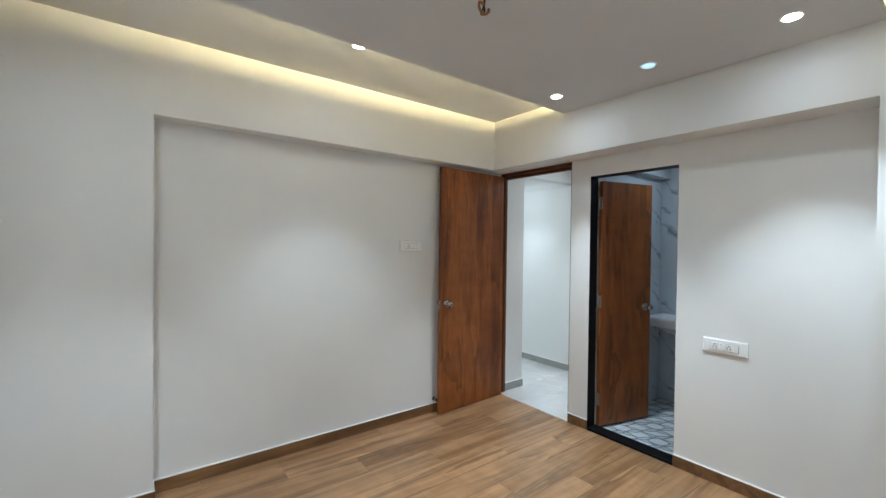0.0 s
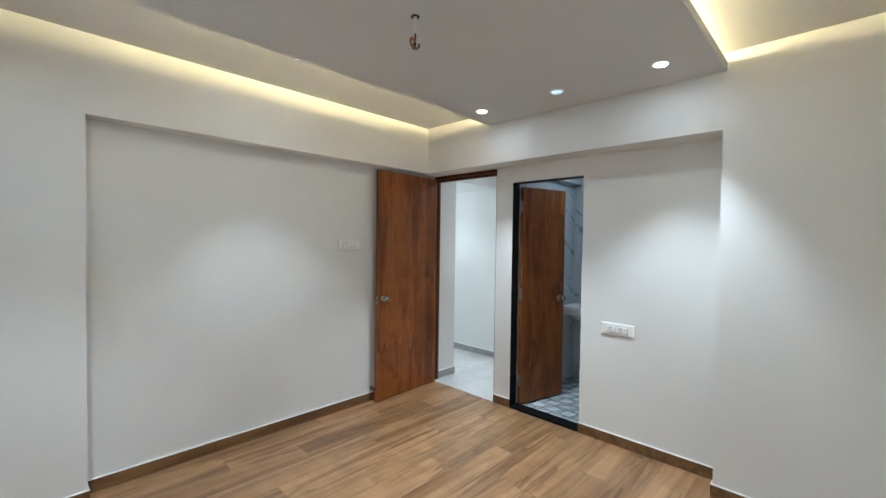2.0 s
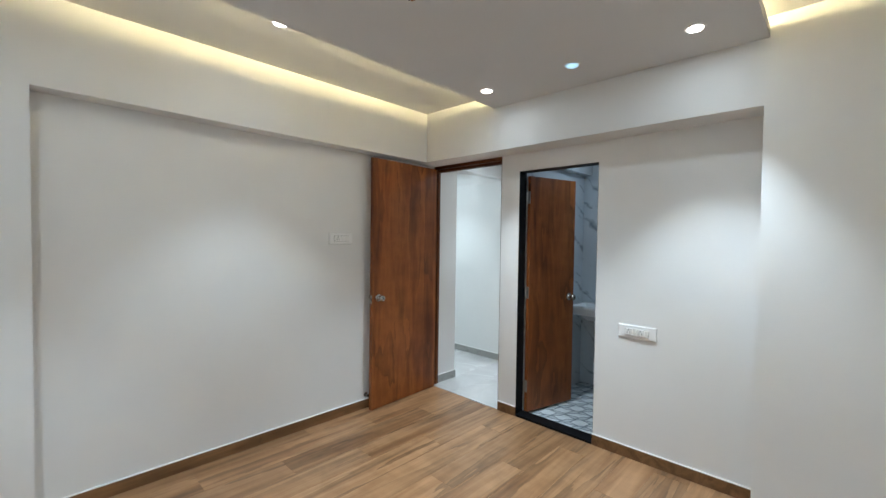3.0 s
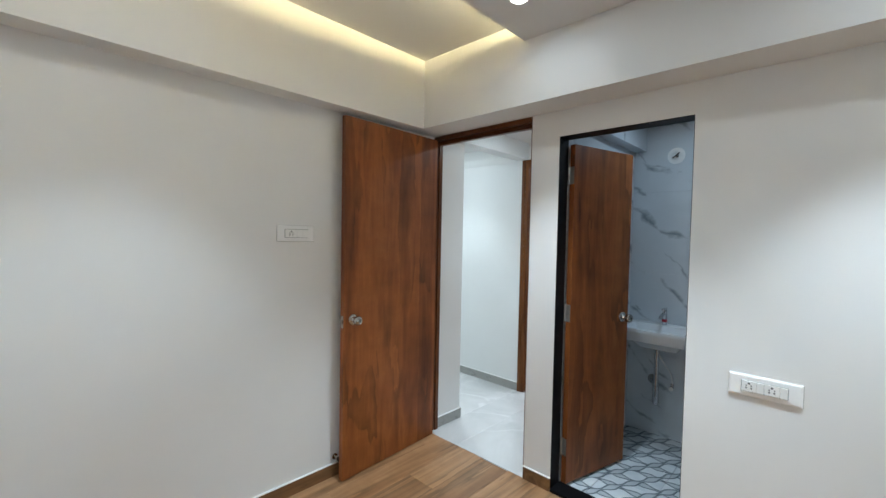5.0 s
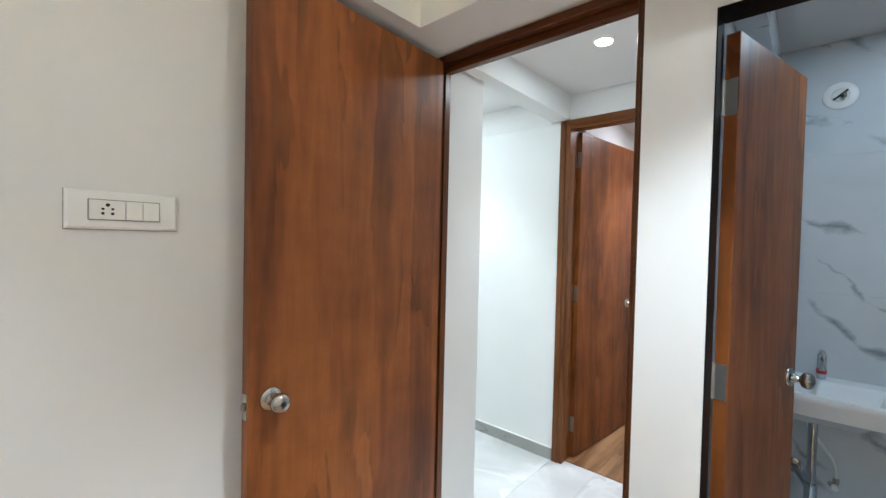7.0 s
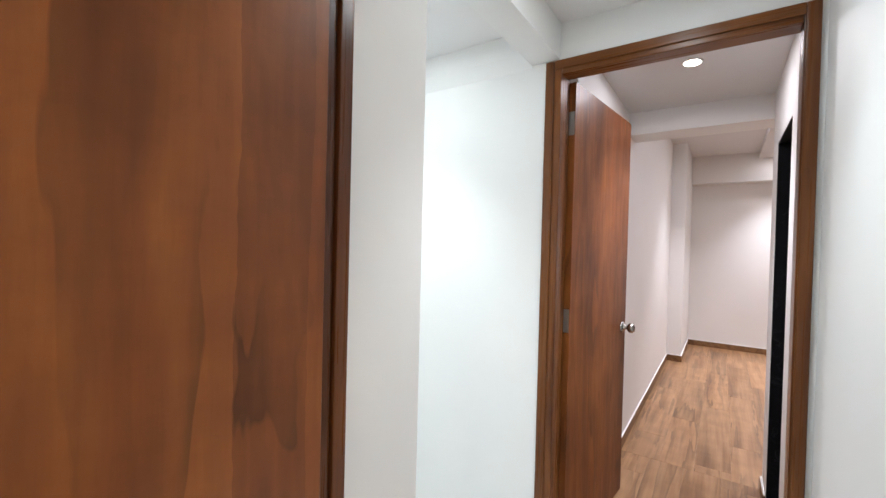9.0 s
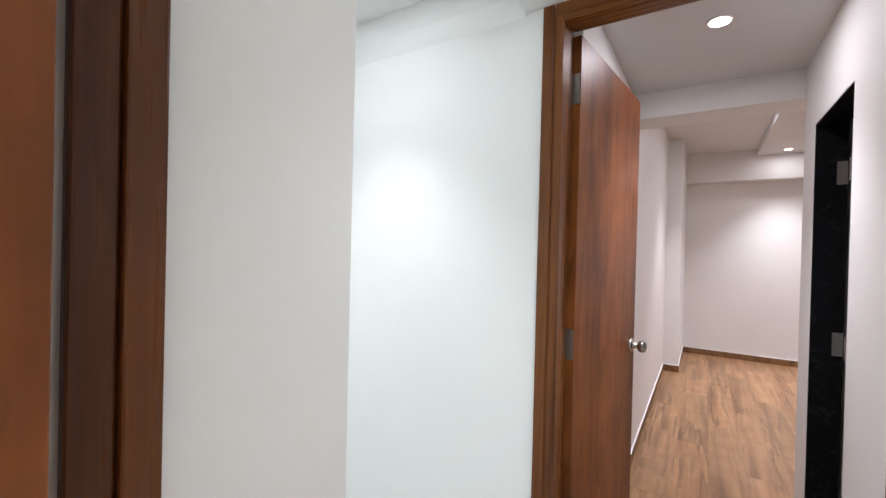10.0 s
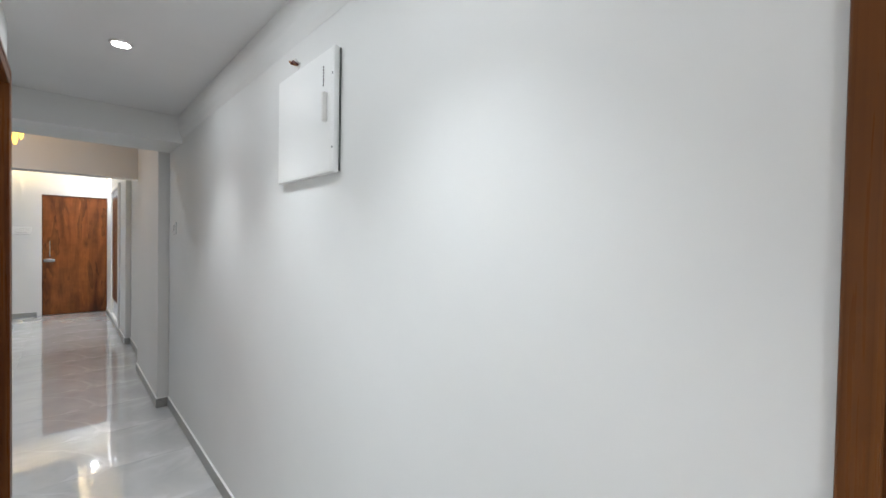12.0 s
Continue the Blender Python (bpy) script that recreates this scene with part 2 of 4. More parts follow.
def stone(name, base, vein_colour, rough, scale, thin=0.025, strength=1.0, jitter=0.0, cloud=0.9):
    """Polished stone tile with thin wandering veins that run aslant."""
    m = material(name, base, rough)
    b = m.node_tree.nodes["Principled BSDF"]
    cl = node(m, "ShaderNodeTexNoise", Scale=scale * 0.8, Detail=6.0, Roughness=0.6, Distortion=0.8)
    wire(m, coords(m, (1, 1, 1), jitter=jitter, source="Object"), "Vector", cl, "Vector")
    tone = ramp(m, cl, "Fac", [(0.3, tuple(c * cloud for c in base)), (0.65, base)])
    vn = node(m, "ShaderNodeTexNoise", Scale=scale, Detail=4.0, Roughness=0.5, Distortion=0.7)
    drawn = node(m, "ShaderNodeMapping", Scale=(0.42, 1.1, 1.5))
    wire(m, coords(m, (1, 1, 1), turn=(0, -36, 12), jitter=jitter), "Vector", drawn, "Vector")
    wire(m, drawn, "Vector", vn, "Vector")
    line = ramp(m, vn, "Fac", [(0.5 - thin, (0, 0, 0)), (0.5 - thin * 0.15, (1, 1, 1)), (0.5, (0.9, 0.9, 0.9)), (0.5 + thin * 0.3, (0, 0, 0))])
    gate = node(m, "ShaderNodeTexNoise", Scale=scale * 1.3, Detail=2.0)
    wire(m, coords(m, (1, 1, 1), turn=(0, 0, 40), jitter=jitter), "Vector", gate, "Vector")
    gated = ramp(m, gate, "Fac", [(0.42, (0, 0, 0)), (0.58, (strength,) * 3)])
    fac = mix(m, "MULTIPLY", 1.0, line, "Color", gated, "Color")
    col = node(m, "ShaderNodeRGB")
    col.outputs[0].default_value = (*vein_colour, 1)
    wire(m, mix(m, "MIX", (fac, 2), tone, "Color", col, 0), 2, b, "Base Color")
    return m


def lattice(name):
    """Printed floor tile: two crossing families of wavy double lines in grey on white."""
    m = material(name, (0.75, 0.77, 0.78), 0.35)
    b = m.node_tree.nodes["Principled BSDF"]
    tc = node(m, "ShaderNodeTexCoord")
    sep = node(m, "ShaderNodeSeparateXYZ")

    def calc(op, a, bb=None, value=None):
        n = node(m, "ShaderNodeMath")
        n.operation = op
        for k, s in enumerate((a, bb)):
            if isinstance(s, tuple):
                wire(m, s[0], s[1], n, k)
            elif s is not None:
                n.inputs[k].default_value = s
        return (n, "Value")
    info = node(m, "ShaderNodeNewGeometry")
    wire(m, info, "Position", sep, "Vector")
    x, y = (sep, "X"), (sep, "Y")
    slant = calc("ADD", calc("MULTIPLY", x, 0.5), calc("MULTIPLY", y, 0.866))
    cross = calc("SUBTRACT", calc("MULTIPLY", x, 0.866), calc("MULTIPLY", y, 0.5))

    def family(p, q, pitch, step):
        """Bands that swell and narrow along q, a grey body (first) with dark edges (second)."""
        d = calc("MULTIPLY", calc("ABSOLUTE", calc("SUBTRACT", calc("FRACT", calc("DIVIDE", p, pitch)), 0.5)), pitch)
        swell = calc("ADD", calc("MULTIPLY", calc("COSINE", calc("MULTIPLY", q, 2 * math.pi / step)), 0.0085), 0.0145)
        off = calc("SUBTRACT", d, swell)
        return calc("LESS_THAN", off, 0.0), calc("LESS_THAN", calc("ABSOLUTE", off), 0.0052)
    body_a, edge_a = family(x, y, 0.125, 0.1443)
    body_b, edge_b = family(slant, cross, 0.125, 0.1443)
    body = calc("MAXIMUM", body_a, body_b)
    lines = calc("MAXIMUM", calc("MULTIPLY", edge_a, calc("SUBTRACT", 1.0, body_b)), edge_b)
    fill = node(m, "ShaderNodeTexNoise", Scale=9.0, Detail=5.0)
    wire(m, tc, "Object", fill, "Vector")
    white = ramp(m, fill, "Fac", [(0.3, (0.54, 0.58, 0.60)), (0.7, (0.70, 0.72, 0.73))])
    grey = ramp(m, fill, "Fac", [(0.3, (0.07, 0.095, 0.115)), (0.7, (0.15, 0.18, 0.20))])
    pale = ramp(m, fill, "Fac", [(0.3, (0.40, 0.44, 0.46)), (0.7, (0.50, 0.53, 0.55))])
    first = mix(m, "MIX", body, white, "Color", pale, "Color")
    wire(m, mix(m, "MIX", lines, first, 2, grey, "Color"), 2, b, "Base Color")
    return m


PAINT = paint("wall_paint", (0.77, 0.757, 0.735))
PAINT_HALL = paint("hall_paint", (0.82, 0.825, 0.81))
CEILING_HALL = paint("hall_ceiling_paint", (0.80, 0.795, 0.79), 0.7)
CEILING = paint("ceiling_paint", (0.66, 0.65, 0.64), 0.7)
DOOR_WOOD = figured("door_laminate", (0.140, 0.039, 0.0108), (0.232, 0.069, 0.0180), (0.300, 0.097, 0.0258), 2, 0, 0.42, 5.0, 6.5, 1.25, 0.44, 0.13, 0.26, rings=5.0)
FRAME_WOOD = timber("frame_wood", (0.105, 0.031, 0.008), (0.16, 0.051, 0.0125), (0.205, 0.070, 0.018), 2, 0.28, 5.0, 0.18, 11.0, 0.6, 0.18)
FRAME_WOOD_ACROSS = timber("frame_wood_across", (0.105, 0.031, 0.008), (0.16, 0.051, 0.0125), (0.205, 0.070, 0.018), 1, 0.28, 5.0, 0.18, 11.0, 0.6, 0.18)
DARK_FRAME = timber("dark_frame_wood", (0.078, 0.021, 0.0055), (0.122, 0.036, 0.0090), (0.158, 0.050, 0.0125), 2, 0.28, 5.0, 0.18, 11.0, 0.6, 0.18)
DARK_FRAME_ACROSS = timber("dark_frame_wood_across", (0.078, 0.021, 0.0055), (0.122, 0.036, 0.0090), (0.158, 0.050, 0.0125), 1, 0.28, 5.0, 0.18, 11.0, 0.6, 0.18)
PLANK = figured("floor_plank", (0.265, 0.128, 0.058), (0.375, 0.200, 0.096), (0.465, 0.264, 0.137), 0, 1, 0.34, 20.0, 10.0, 0.75, 0.46, spread=0.76, rings=6.0)
SKIRT_WOOD = timber("skirting_wood", (0.18, 0.088, 0.036), (0.23, 0.115, 0.048), (0.28, 0.145, 0.062), 0, 0.4, 3.0, 0.2, 12.0, 1.2)
SKIRT_GREY = stone("skirting_stone", (0.36, 0.36, 0.34), (0.26, 0.26, 0.25), 0.3, 4.0)
CAULK = material("white_caulk", (0.85, 0.84, 0.82), 0.5)
HALL_TILE = stone("hall_marble", (0.66, 0.657, 0.645), (0.74, 0.74, 0.73), 0.04, 1.6, 0.06, 0.7, 0.0, 0.76)
HALL_TILE.node_tree.nodes["Principled BSDF"].inputs["Coat Weight"].default_value = 0.8
HALL_TILE.node_tree.nodes["Principled BSDF"].inputs["Coat Roughness"].default_value = 0.02
BATH_TILE = marble("bath_marble", (0.66, 0.70, 0.73), (0.17, 0.20, 0.23), 0.10)
BATH_FLOOR = lattice("bath_floor_tile")
GRANITE = stone("black_granite", (0.007, 0.007, 0.008), (0.03, 0.03, 0.034), 0.42, 9.0, 0.03, 0.5)
for m in (FRAME_WOOD, FRAME_WOOD_ACROSS, DARK_FRAME, DARK_FRAME_ACROSS):
    m.node_tree.nodes["Principled BSDF"].inputs["Specular IOR Level"].default_value = 0.3
DOOR_WOOD.node_tree.nodes["Principled BSDF"].inputs["Specular IOR Level"].default_value = 0.32
GRANITE.node_tree.nodes["Principled BSDF"].inputs["Specular IOR Level"].default_value = 0.07
STEEL = material("brushed_steel", (0.45, 0.43, 0.40), 0.22, 1.0)
PLATE_STEEL = material("plate_steel", (0.42, 0.41, 0.39), 0.36, 0.85)
CHROME = material("chrome", (0.58, 0.59, 0.61), 0.10, 1.0)
PLASTIC = material("white_plastic", (0.83, 0.82, 0.80), 0.35)
IVORY = material("ivory_plastic", (0.82, 0.81, 0.78), 0.3)
DARK = material("dark_hole", (0.02, 0.02, 0.02), 0.6)
SHADE_GREY = material("grey_side_shade", (0.12, 0.13, 0.12), 0.6)
# for the tray rim and the painted shadow line round switch plates
RIM_SHADE_GREY = material("grey_rim_and_shade", (0.26, 0.25, 0.23), 0.5)
CERAMIC = material("white_ceramic", (0.84, 0.85, 0.86), 0.08)
ENAMEL = material("white_enamel", (0.88, 0.885, 0.87), 0.48)
RED = material("red_tape", (0.45, 0.03, 0.04), 0.5)
DARK_RED = material("dark_red_wire", (0.10, 0.018, 0.014), 0.5)
COPPER = material("copper_wire", (0.35, 0.16, 0.07), 0.4, 0.8)
GLOW = material("lamp_glow", (1, 1, 1), 0.5, 0.0, (1.0, 0.97, 0.92), 14.0)
GLOW_COOL = material("lamp_glow_cool", (1, 1, 1), 0.5, 0.0, (0.9, 0.98, 1.0), 14.0)
GLOW_BLUE = material("lamp_glow_blue", (1, 1, 1), 0.5, 0.0, (0.33, 0.72, 1.0), 1.0)
STRIP = material("led_strip", (1, 1, 1), 0.5, 0.0, WARM, 72.0)
STRIP_LIVING = material("led_strip_living", (1, 1, 1), 0.5, 0.0, WARM, 55.0)
AMBER = material("amber_crystal", (0.8, 0.5, 0.1), 0.1, 0.0, (1.0, 0.60, 0.12), 3.0)
GROUT = material("grout", (0.55, 0.55, 0.54), 0.8)
WOOD_GROUT = material("brown_grout", (0.27, 0.15, 0.075), 0.7)
PALE_GROUT = material("pale_grout", (0.62, 0.64, 0.65), 0.6)


# ---- mesh helpers ----
def box(bm, x0, y0, z0, x1, y1, z1):
    v = [bm.verts.new((x, y, z)) for x in (x0, x1) for y in (y0, y1) for z in (z0, z1)]
    for a, b, c, d in ((0, 1, 3, 2), (4, 6, 7, 5), (0, 4, 5, 1), (2, 3, 7, 6), (0, 2, 6, 4), (1, 5, 7, 3)):
        bm.faces.new((v[a], v[b], v[c], v[d]))
    return v


def soft_box(x0, y0, z0, x1, y1, z1, r=0.003, steps=2):
    bm = bmesh.new()
    box(bm, x0, y0, z0, x1, y1, z1)
    bmesh.ops.bevel(bm, geom=bm.edges[:], offset=r, segments=steps, affect="EDGES", profile=0.5)
    return bm


def prism(bm, outline, axis, a, b):
    """A polygon of the plane across axis (in the order of the other two axes), pushed from a to b along it."""
    def at(p, d):
        q = list(p)
        q.insert(axis, d)
        return q
    lo = [bm.verts.new(at(p, a)) for p in outline]
    hi = [bm.verts.new(at(p, b)) for p in outline]
    bm.faces.new(lo)
    bm.faces.new(hi[::-1])
    for k in range(len(lo)):
        bm.faces.new((lo[k], hi[k], hi[k - 1], lo[k - 1]))
    bmesh.ops.recalc_face_normals(bm, faces=bm.faces[:])


def lathe(profile, steps=24):
    """A body of revolution about local -y, from (distance out, radius) pairs."""
    bm = bmesh.new()
    rings = []
    for out, r in profile:
        rings.append([bm.verts.new((r * math.cos(2 * math.pi * k / steps), -out, r * math.sin(2 * math.pi * k / steps))) for k in range(steps)])
    for a, b in zip(rings, rings[1:]):
        for k in range(steps):
            bm.faces.new((a[k - 1], a[k], b[k], b[k - 1]))
    bm.faces.new(rings[0])
    bm.faces.new(rings[-1][::-1])
    bmesh.ops.recalc_face_normals(bm, faces=bm.faces[:])
    return bm


def disc(bm, x, y, z, r, depth, axis=2, steps=20, r2=None):
    """A short cylinder from the place given, depth along the axis."""
    r2 = r if r2 is None else r2
    lo, hi = [], []
    for k in range(steps):
        c, s = math.cos(2 * math.pi * k / steps), math.sin(2 * math.pi * k / steps)
        for ring, d, rr in ((lo, 0, r), (hi, depth, r2)):
            p = [x, y, z]
            p[axis] += d
            p[(axis + 1) % 3] += rr * c
            p[(axis + 2) % 3] += rr * s
            ring.append(bm.verts.new(p))
    bm.faces.new(lo)
    bm.faces.new(hi[::-1])
    for k in range(steps):
        bm.faces.new((lo[k - 1], lo[k], hi[k], hi[k - 1]))
    bmesh.ops.recalc_face_normals(bm, faces=bm.faces[:])


def tube(points, r, steps=10):
    """A round tube along a smooth line through the points."""
    bm = bmesh.new()
    pts = [Vector(p) for p in points]
    line = []
    for k in range(len(pts) - 1):
        p0, p1, p2, p3 = pts[max(k - 1, 0)], pts[k], pts[k + 1], pts[min(k + 2, len(pts) - 1)]
        for s in range(6):
            t = s / 6
            line.append(0.5 * ((2 * p1) + (p2 - p0) * t + (2 * p0 - 5 * p1 + 4 * p2 - p3) * t * t + (3 * p1 - p0 - 3 * p2 + p3) * t ** 3))
    line.append(pts[-1])
    rings = []
    for k, p in enumerate(line):
        d = (line[min(k + 1, len(line) - 1)] - line[max(k - 1, 0)]).normalized()
        side = d.orthogonal().normalized() if k == 0 else (side - d * side.dot(d)).normalized()
        up = d.cross(side)
        rings.append([bm.verts.new(p + r * (math.cos(2 * math.pi * j / steps) * side + math.sin(2 * math.pi * j / steps) * up)) for j in range(steps)])
    for a, b in zip(rings, rings[1:]):
        for j in range(steps):
            bm.faces.new((a[j - 1], a[j], b[j], b[j - 1]))
    bm.faces.new(rings[0])
    bm.faces.new(rings[-1][::-1])
    bmesh.ops.recalc_face_normals(bm, faces=bm.faces[:])
    return bm


def part(name, bm, mat, parent=None, label="", smooth=False):
    data = bpy.data.meshes.new(name)
    bm.to_mesh(data)
    bm.free()
    data.materials.append(mat)
    if smooth:
        for p in data.polygons:
            p.use_smooth = True
        data.set_sharp_from_angle(angle=radians(40))
    ob = new(name, data)
    ob.parent = parent
    if label:
        ob["label"] = label
    return ob


def thing(name, m, label, category, group="", kind=""):
    ob = new(name)
    ob.matrix_world = m
    return tagged(ob, label, category, group, kind)


def structure(name, bm, mat, label, category):
    return tagged(part(name, bm, mat), label, category, kind="structure")


def blocks(*boxes):
    bm = bmesh.new()
    for b in boxes:
        box(bm, *b)
    return bm


def profile_wall(name, outline, axis, a, b, mat, label, category="wall"):
    bm = bmesh.new()
    prism(bm, outline, axis, a, b)
    return structure(name, bm, mat, label, category)


# ---- the shell of the bedroom ----
TOP = 2.75
structure("wall_north", blocks((-0.65, 2.935, 0, 3.19, 3.05, TOP)), PAINT, "off-white painted bedroom wall behind the open door", "wall")
profile_wall("beam_north", [(-0.65, 0), (0.067, 0), (0.067, 2.147), (2.637, 2.147), (2.637, TOP), (-0.65, TOP)], 1, 2.814, 2.935,
             PAINT, "off-white painted column and beam framing a shallow wall recess", "beam")
profile_wall("wall_east", [(-0.5, 0), (1.292, 0), (1.292, 2.003), (1.945, 2.003), (1.945, 0), (2.12, 0), (2.12, 2.147), (2.935, 2.147), (2.935, TOP), (-0.5, TOP)],
             0, 2.85, 2.95, PAINT, "off-white painted wall with two door openings")
profile_wall("beam_east", [(-0.5, 0), (0.36, 0), (0.36, 2.147), (2.935, 2.147), (2.935, TOP), (-0.5, TOP)], 0, 2.637, 2.848,
             PAINT, "off-white painted column and beam over the doors", "beam")
structure("wall_west", blocks((-0.65, -0.5, 0, -0.55, 2.814, TOP)), PAINT, "off-white painted bedroom wall", "wall")
structure("wall_south", blocks((-0.65, -0.6, 0, 2.637, -0.5, TOP)), PAINT, "off-white painted bedroom wall", "wall")
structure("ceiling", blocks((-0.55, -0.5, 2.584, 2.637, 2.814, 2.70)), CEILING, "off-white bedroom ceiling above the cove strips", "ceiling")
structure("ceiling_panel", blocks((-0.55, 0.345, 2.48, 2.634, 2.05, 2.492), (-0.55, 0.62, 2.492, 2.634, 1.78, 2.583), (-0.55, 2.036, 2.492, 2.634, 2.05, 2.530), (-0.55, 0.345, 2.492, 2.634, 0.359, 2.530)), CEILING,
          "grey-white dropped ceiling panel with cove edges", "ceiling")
for x0, y0, y1 in ((0.1, 1.782, 1.788), (-0.5, 0.612, 0.618)):
    structure("cove_light", blocks((x0, y0, 2.512, 2.62, y1, 2.560)), STRIP, "warm yellow strip light along the ceiling cove", "light")

# ---- bathroom shell ----
structure("wall_bath_north", blocks((2.95, 1.96, 0, 4.008, 2.06, TOP)), PAINT_HALL, "white painted wall closing the passage", "wall")
structure("wall_bath_east", blocks((4.05, 0.2, -0.05, 4.15, 1.97, TOP)), PAINT_HALL, "wall behind the marble bathroom tiles", "wall")
structure("wall_bath_south", blocks((2.95, 0.2, -0.05, 4.05, 0.3, TOP)), BATH_TILE, "white marble-tiled bathroom wall with grey veins", "wall")
structure("ceiling_bath", blocks((2.95, 0.3, 2.28, 4.05, 1.96, 2.4)), CEILING, "white bathroom ceiling", "ceiling")
structure("beam_bath", blocks((2.957, 1.868, 2.10, 4.04, 1.9495, 2.279)), BATH_TILE, "marble-tiled duct casing under the bathroom ceiling", "beam")

# ---- passage and corridor shell ----
structure("wall_corridor_west", blocks((3.07, 3.05, 0, 3.19, 4.61, TOP), (3.07, 5.41, 0, 3.19, 5.445, TOP), (3.07, 4.61, 2.075, 3.19, 5.41, TOP)),
          PAINT_HALL, "white painted corridor wall with a door", "wall")
profile_wall("wall_corridor_east", [(1.97, 0), (2.098, 0), (2.098, 2.135), (2.918, 2.135), (2.918, 0), (6.93, 0), (6.93, TOP), (1.97, TOP)], 0, 4.008, 4.11,
             PAINT_HALL, "white painted corridor wall with a door to the next bedroom")
structure("ceiling_corridor", blocks((2.95, 2.06, 2.295, 4.008, 5.445, 2.4), (-0.6, 5.445, 2.295, 4.008, 6.45, 2.4)), CEILING_HALL, "white corridor ceiling", "ceiling")
structure("beam_passage", blocks((2.951, 2.87, 2.15, 4.006, 2.99, 2.294)), PAINT_HALL, "white painted cross beam over the passage", "beam")
profile_wall("beam_corridor_side", [(4.0075, 2.135), (3.997, 2.16), (3.985, 2.20), (3.982, 2.24), (3.981, 2.294), (4.0075, 2.294)], 1, 2.99, 6.45, PAINT_HALL, "white painted band along the top of the corridor wall", "beam")
structure("beam_corridor_end", blocks((-0.6, 6.45, 2.10, 4.11, 6.93, TOP)), PAINT_HALL, "white painted beam where the corridor opens out", "beam")

# ---- living room shell ----
structure("wall_living_east", blocks((4.01, 8.2, 0, 4.2, 9.6, TOP)), PAINT, "off-white painted living room wall", "wall")
structure("column_living_near", blocks((3.93, 6.93, 0, 4.2, 8.2, TOP)), PAINT, "off-white painted column where the corridor ends", "column")
structure("column_living_far", blocks((3.95, 9.6, 0, 4.2, 12.76, TOP)), PAINT, "off-white painted wall pier beside the entrance door", "column")
structure("wall_living_north", blocks((-0.6, 12.76, 0, 3.081, 12.9, TOP), (3.987, 12.76, 0, 4.2, 12.9, TOP), (3.081, 12.76, 2.1, 3.987, 12.9, TOP)),
          PAINT, "off-white painted wall around the entrance door", "wall")
structure("wall_living_west", blocks((-0.7, 5.345, 0, -0.6, 12.9, TOP)), PAINT, "off-white painted living room wall", "wall")
structure("wall_living_south", blocks((-0.6, 5.345, 0, 3.07, 5.445, TOP)), PAINT, "off-white painted living room wall", "wall")
structure("ceiling_living", blocks((-0.6, 6.93, 2.62, 4.2, 12.76, TOP)), CEILING_HALL, "off-white living room ceiling", "ceiling")
structure("ceiling_panel_living", blocks((-0.3, 9.2, 2.46, 3.54, 12.2, 2.50), (-0.3, 9.25, 2.50, 3.49, 12.15, 2.619)), CEILING_HALL, "dropped ceiling panel of the living room with a cove edge", "ceiling")
structure("cove_light", blocks((-0.25, 12.152, 2.503, 3.48, 12.158, 2.525), (3.492, 9.3, 2.503, 3.498, 12.14, 2.525)), STRIP_LIVING, "warm strip light along the living room cove", "light")
structure("beam_living", blocks((-0.6, 8.45, 2.03, 4.01, 8.65, 2.619)), PAINT, "cream-lit cross beam of the living room", "beam")

# ---- second bedroom shell ----
profile_wall("wall_room_south_passage", [(4.11, 0), (4.590, 0), (4.590, 1.960), (5.148, 1.960), (5.148, 0), (5.37, 0), (5.37, TOP), (4.11, TOP)], 1, 1.97, 2.077,
             PAINT, "white painted wall with a black-framed bathroom door")
structure("wall_room_west", blocks((5.25, -0.9, 0, 5.37, 1.97, TOP)), PAINT, "white painted bedroom wall", "wall")
structure("wall_room_north", blocks((4.11, 2.918, 0, 4.19, 2.97, TOP), (4.19, 2.85, 0, 8.16, 2.97, TOP), (8.16, 2.695, 0, 9.33, 2.97, TOP)), PAINT, "white painted bedroom wall with a column", "wall")
structure("wall_room_east", blocks((9.33, -1.0, 0, 9.45, 2.97, TOP)), PAINT, "white painted bedroom end wall", "wall")
structure("wall_room_south", blocks((5.25, -1.0, 0, 9.33, -0.9, TOP)), PAINT, "white painted bedroom wall", "wall")
structure("ceiling_room_passage", blocks((4.11, 2.077, 2.297, 5.37, 2.93, 2.4)), CEILING, "white ceiling of the bedroom passage", "ceiling")
structure("beam_room_cross", blocks((5.37, -0.9, 2.15, 5.6, 2.85, TOP)), PAINT, "white painted cross beam of the bedroom", "beam")
structure("beam_room_end", blocks((9.12, -0.9, 2.305, 9.33, 2.695, TOP)), PAINT, "white painted deep beam over the bedroom recess", "beam")
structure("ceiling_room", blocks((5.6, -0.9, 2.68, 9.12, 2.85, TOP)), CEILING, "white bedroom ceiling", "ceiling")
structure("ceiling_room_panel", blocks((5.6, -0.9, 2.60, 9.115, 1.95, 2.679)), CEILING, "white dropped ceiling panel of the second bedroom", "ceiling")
structure("wall_bath_far", blocks((4.15, 0.9, 0, 4.2, 1.97, TOP), (4.2, 0.9, 0, 5.25, 1.0, TOP), (4.15, 0.9, 2.4, 5.25, 1.97, TOP)), BATH_TILE, "tiled bathroom walls beyond the black frame", "wall")


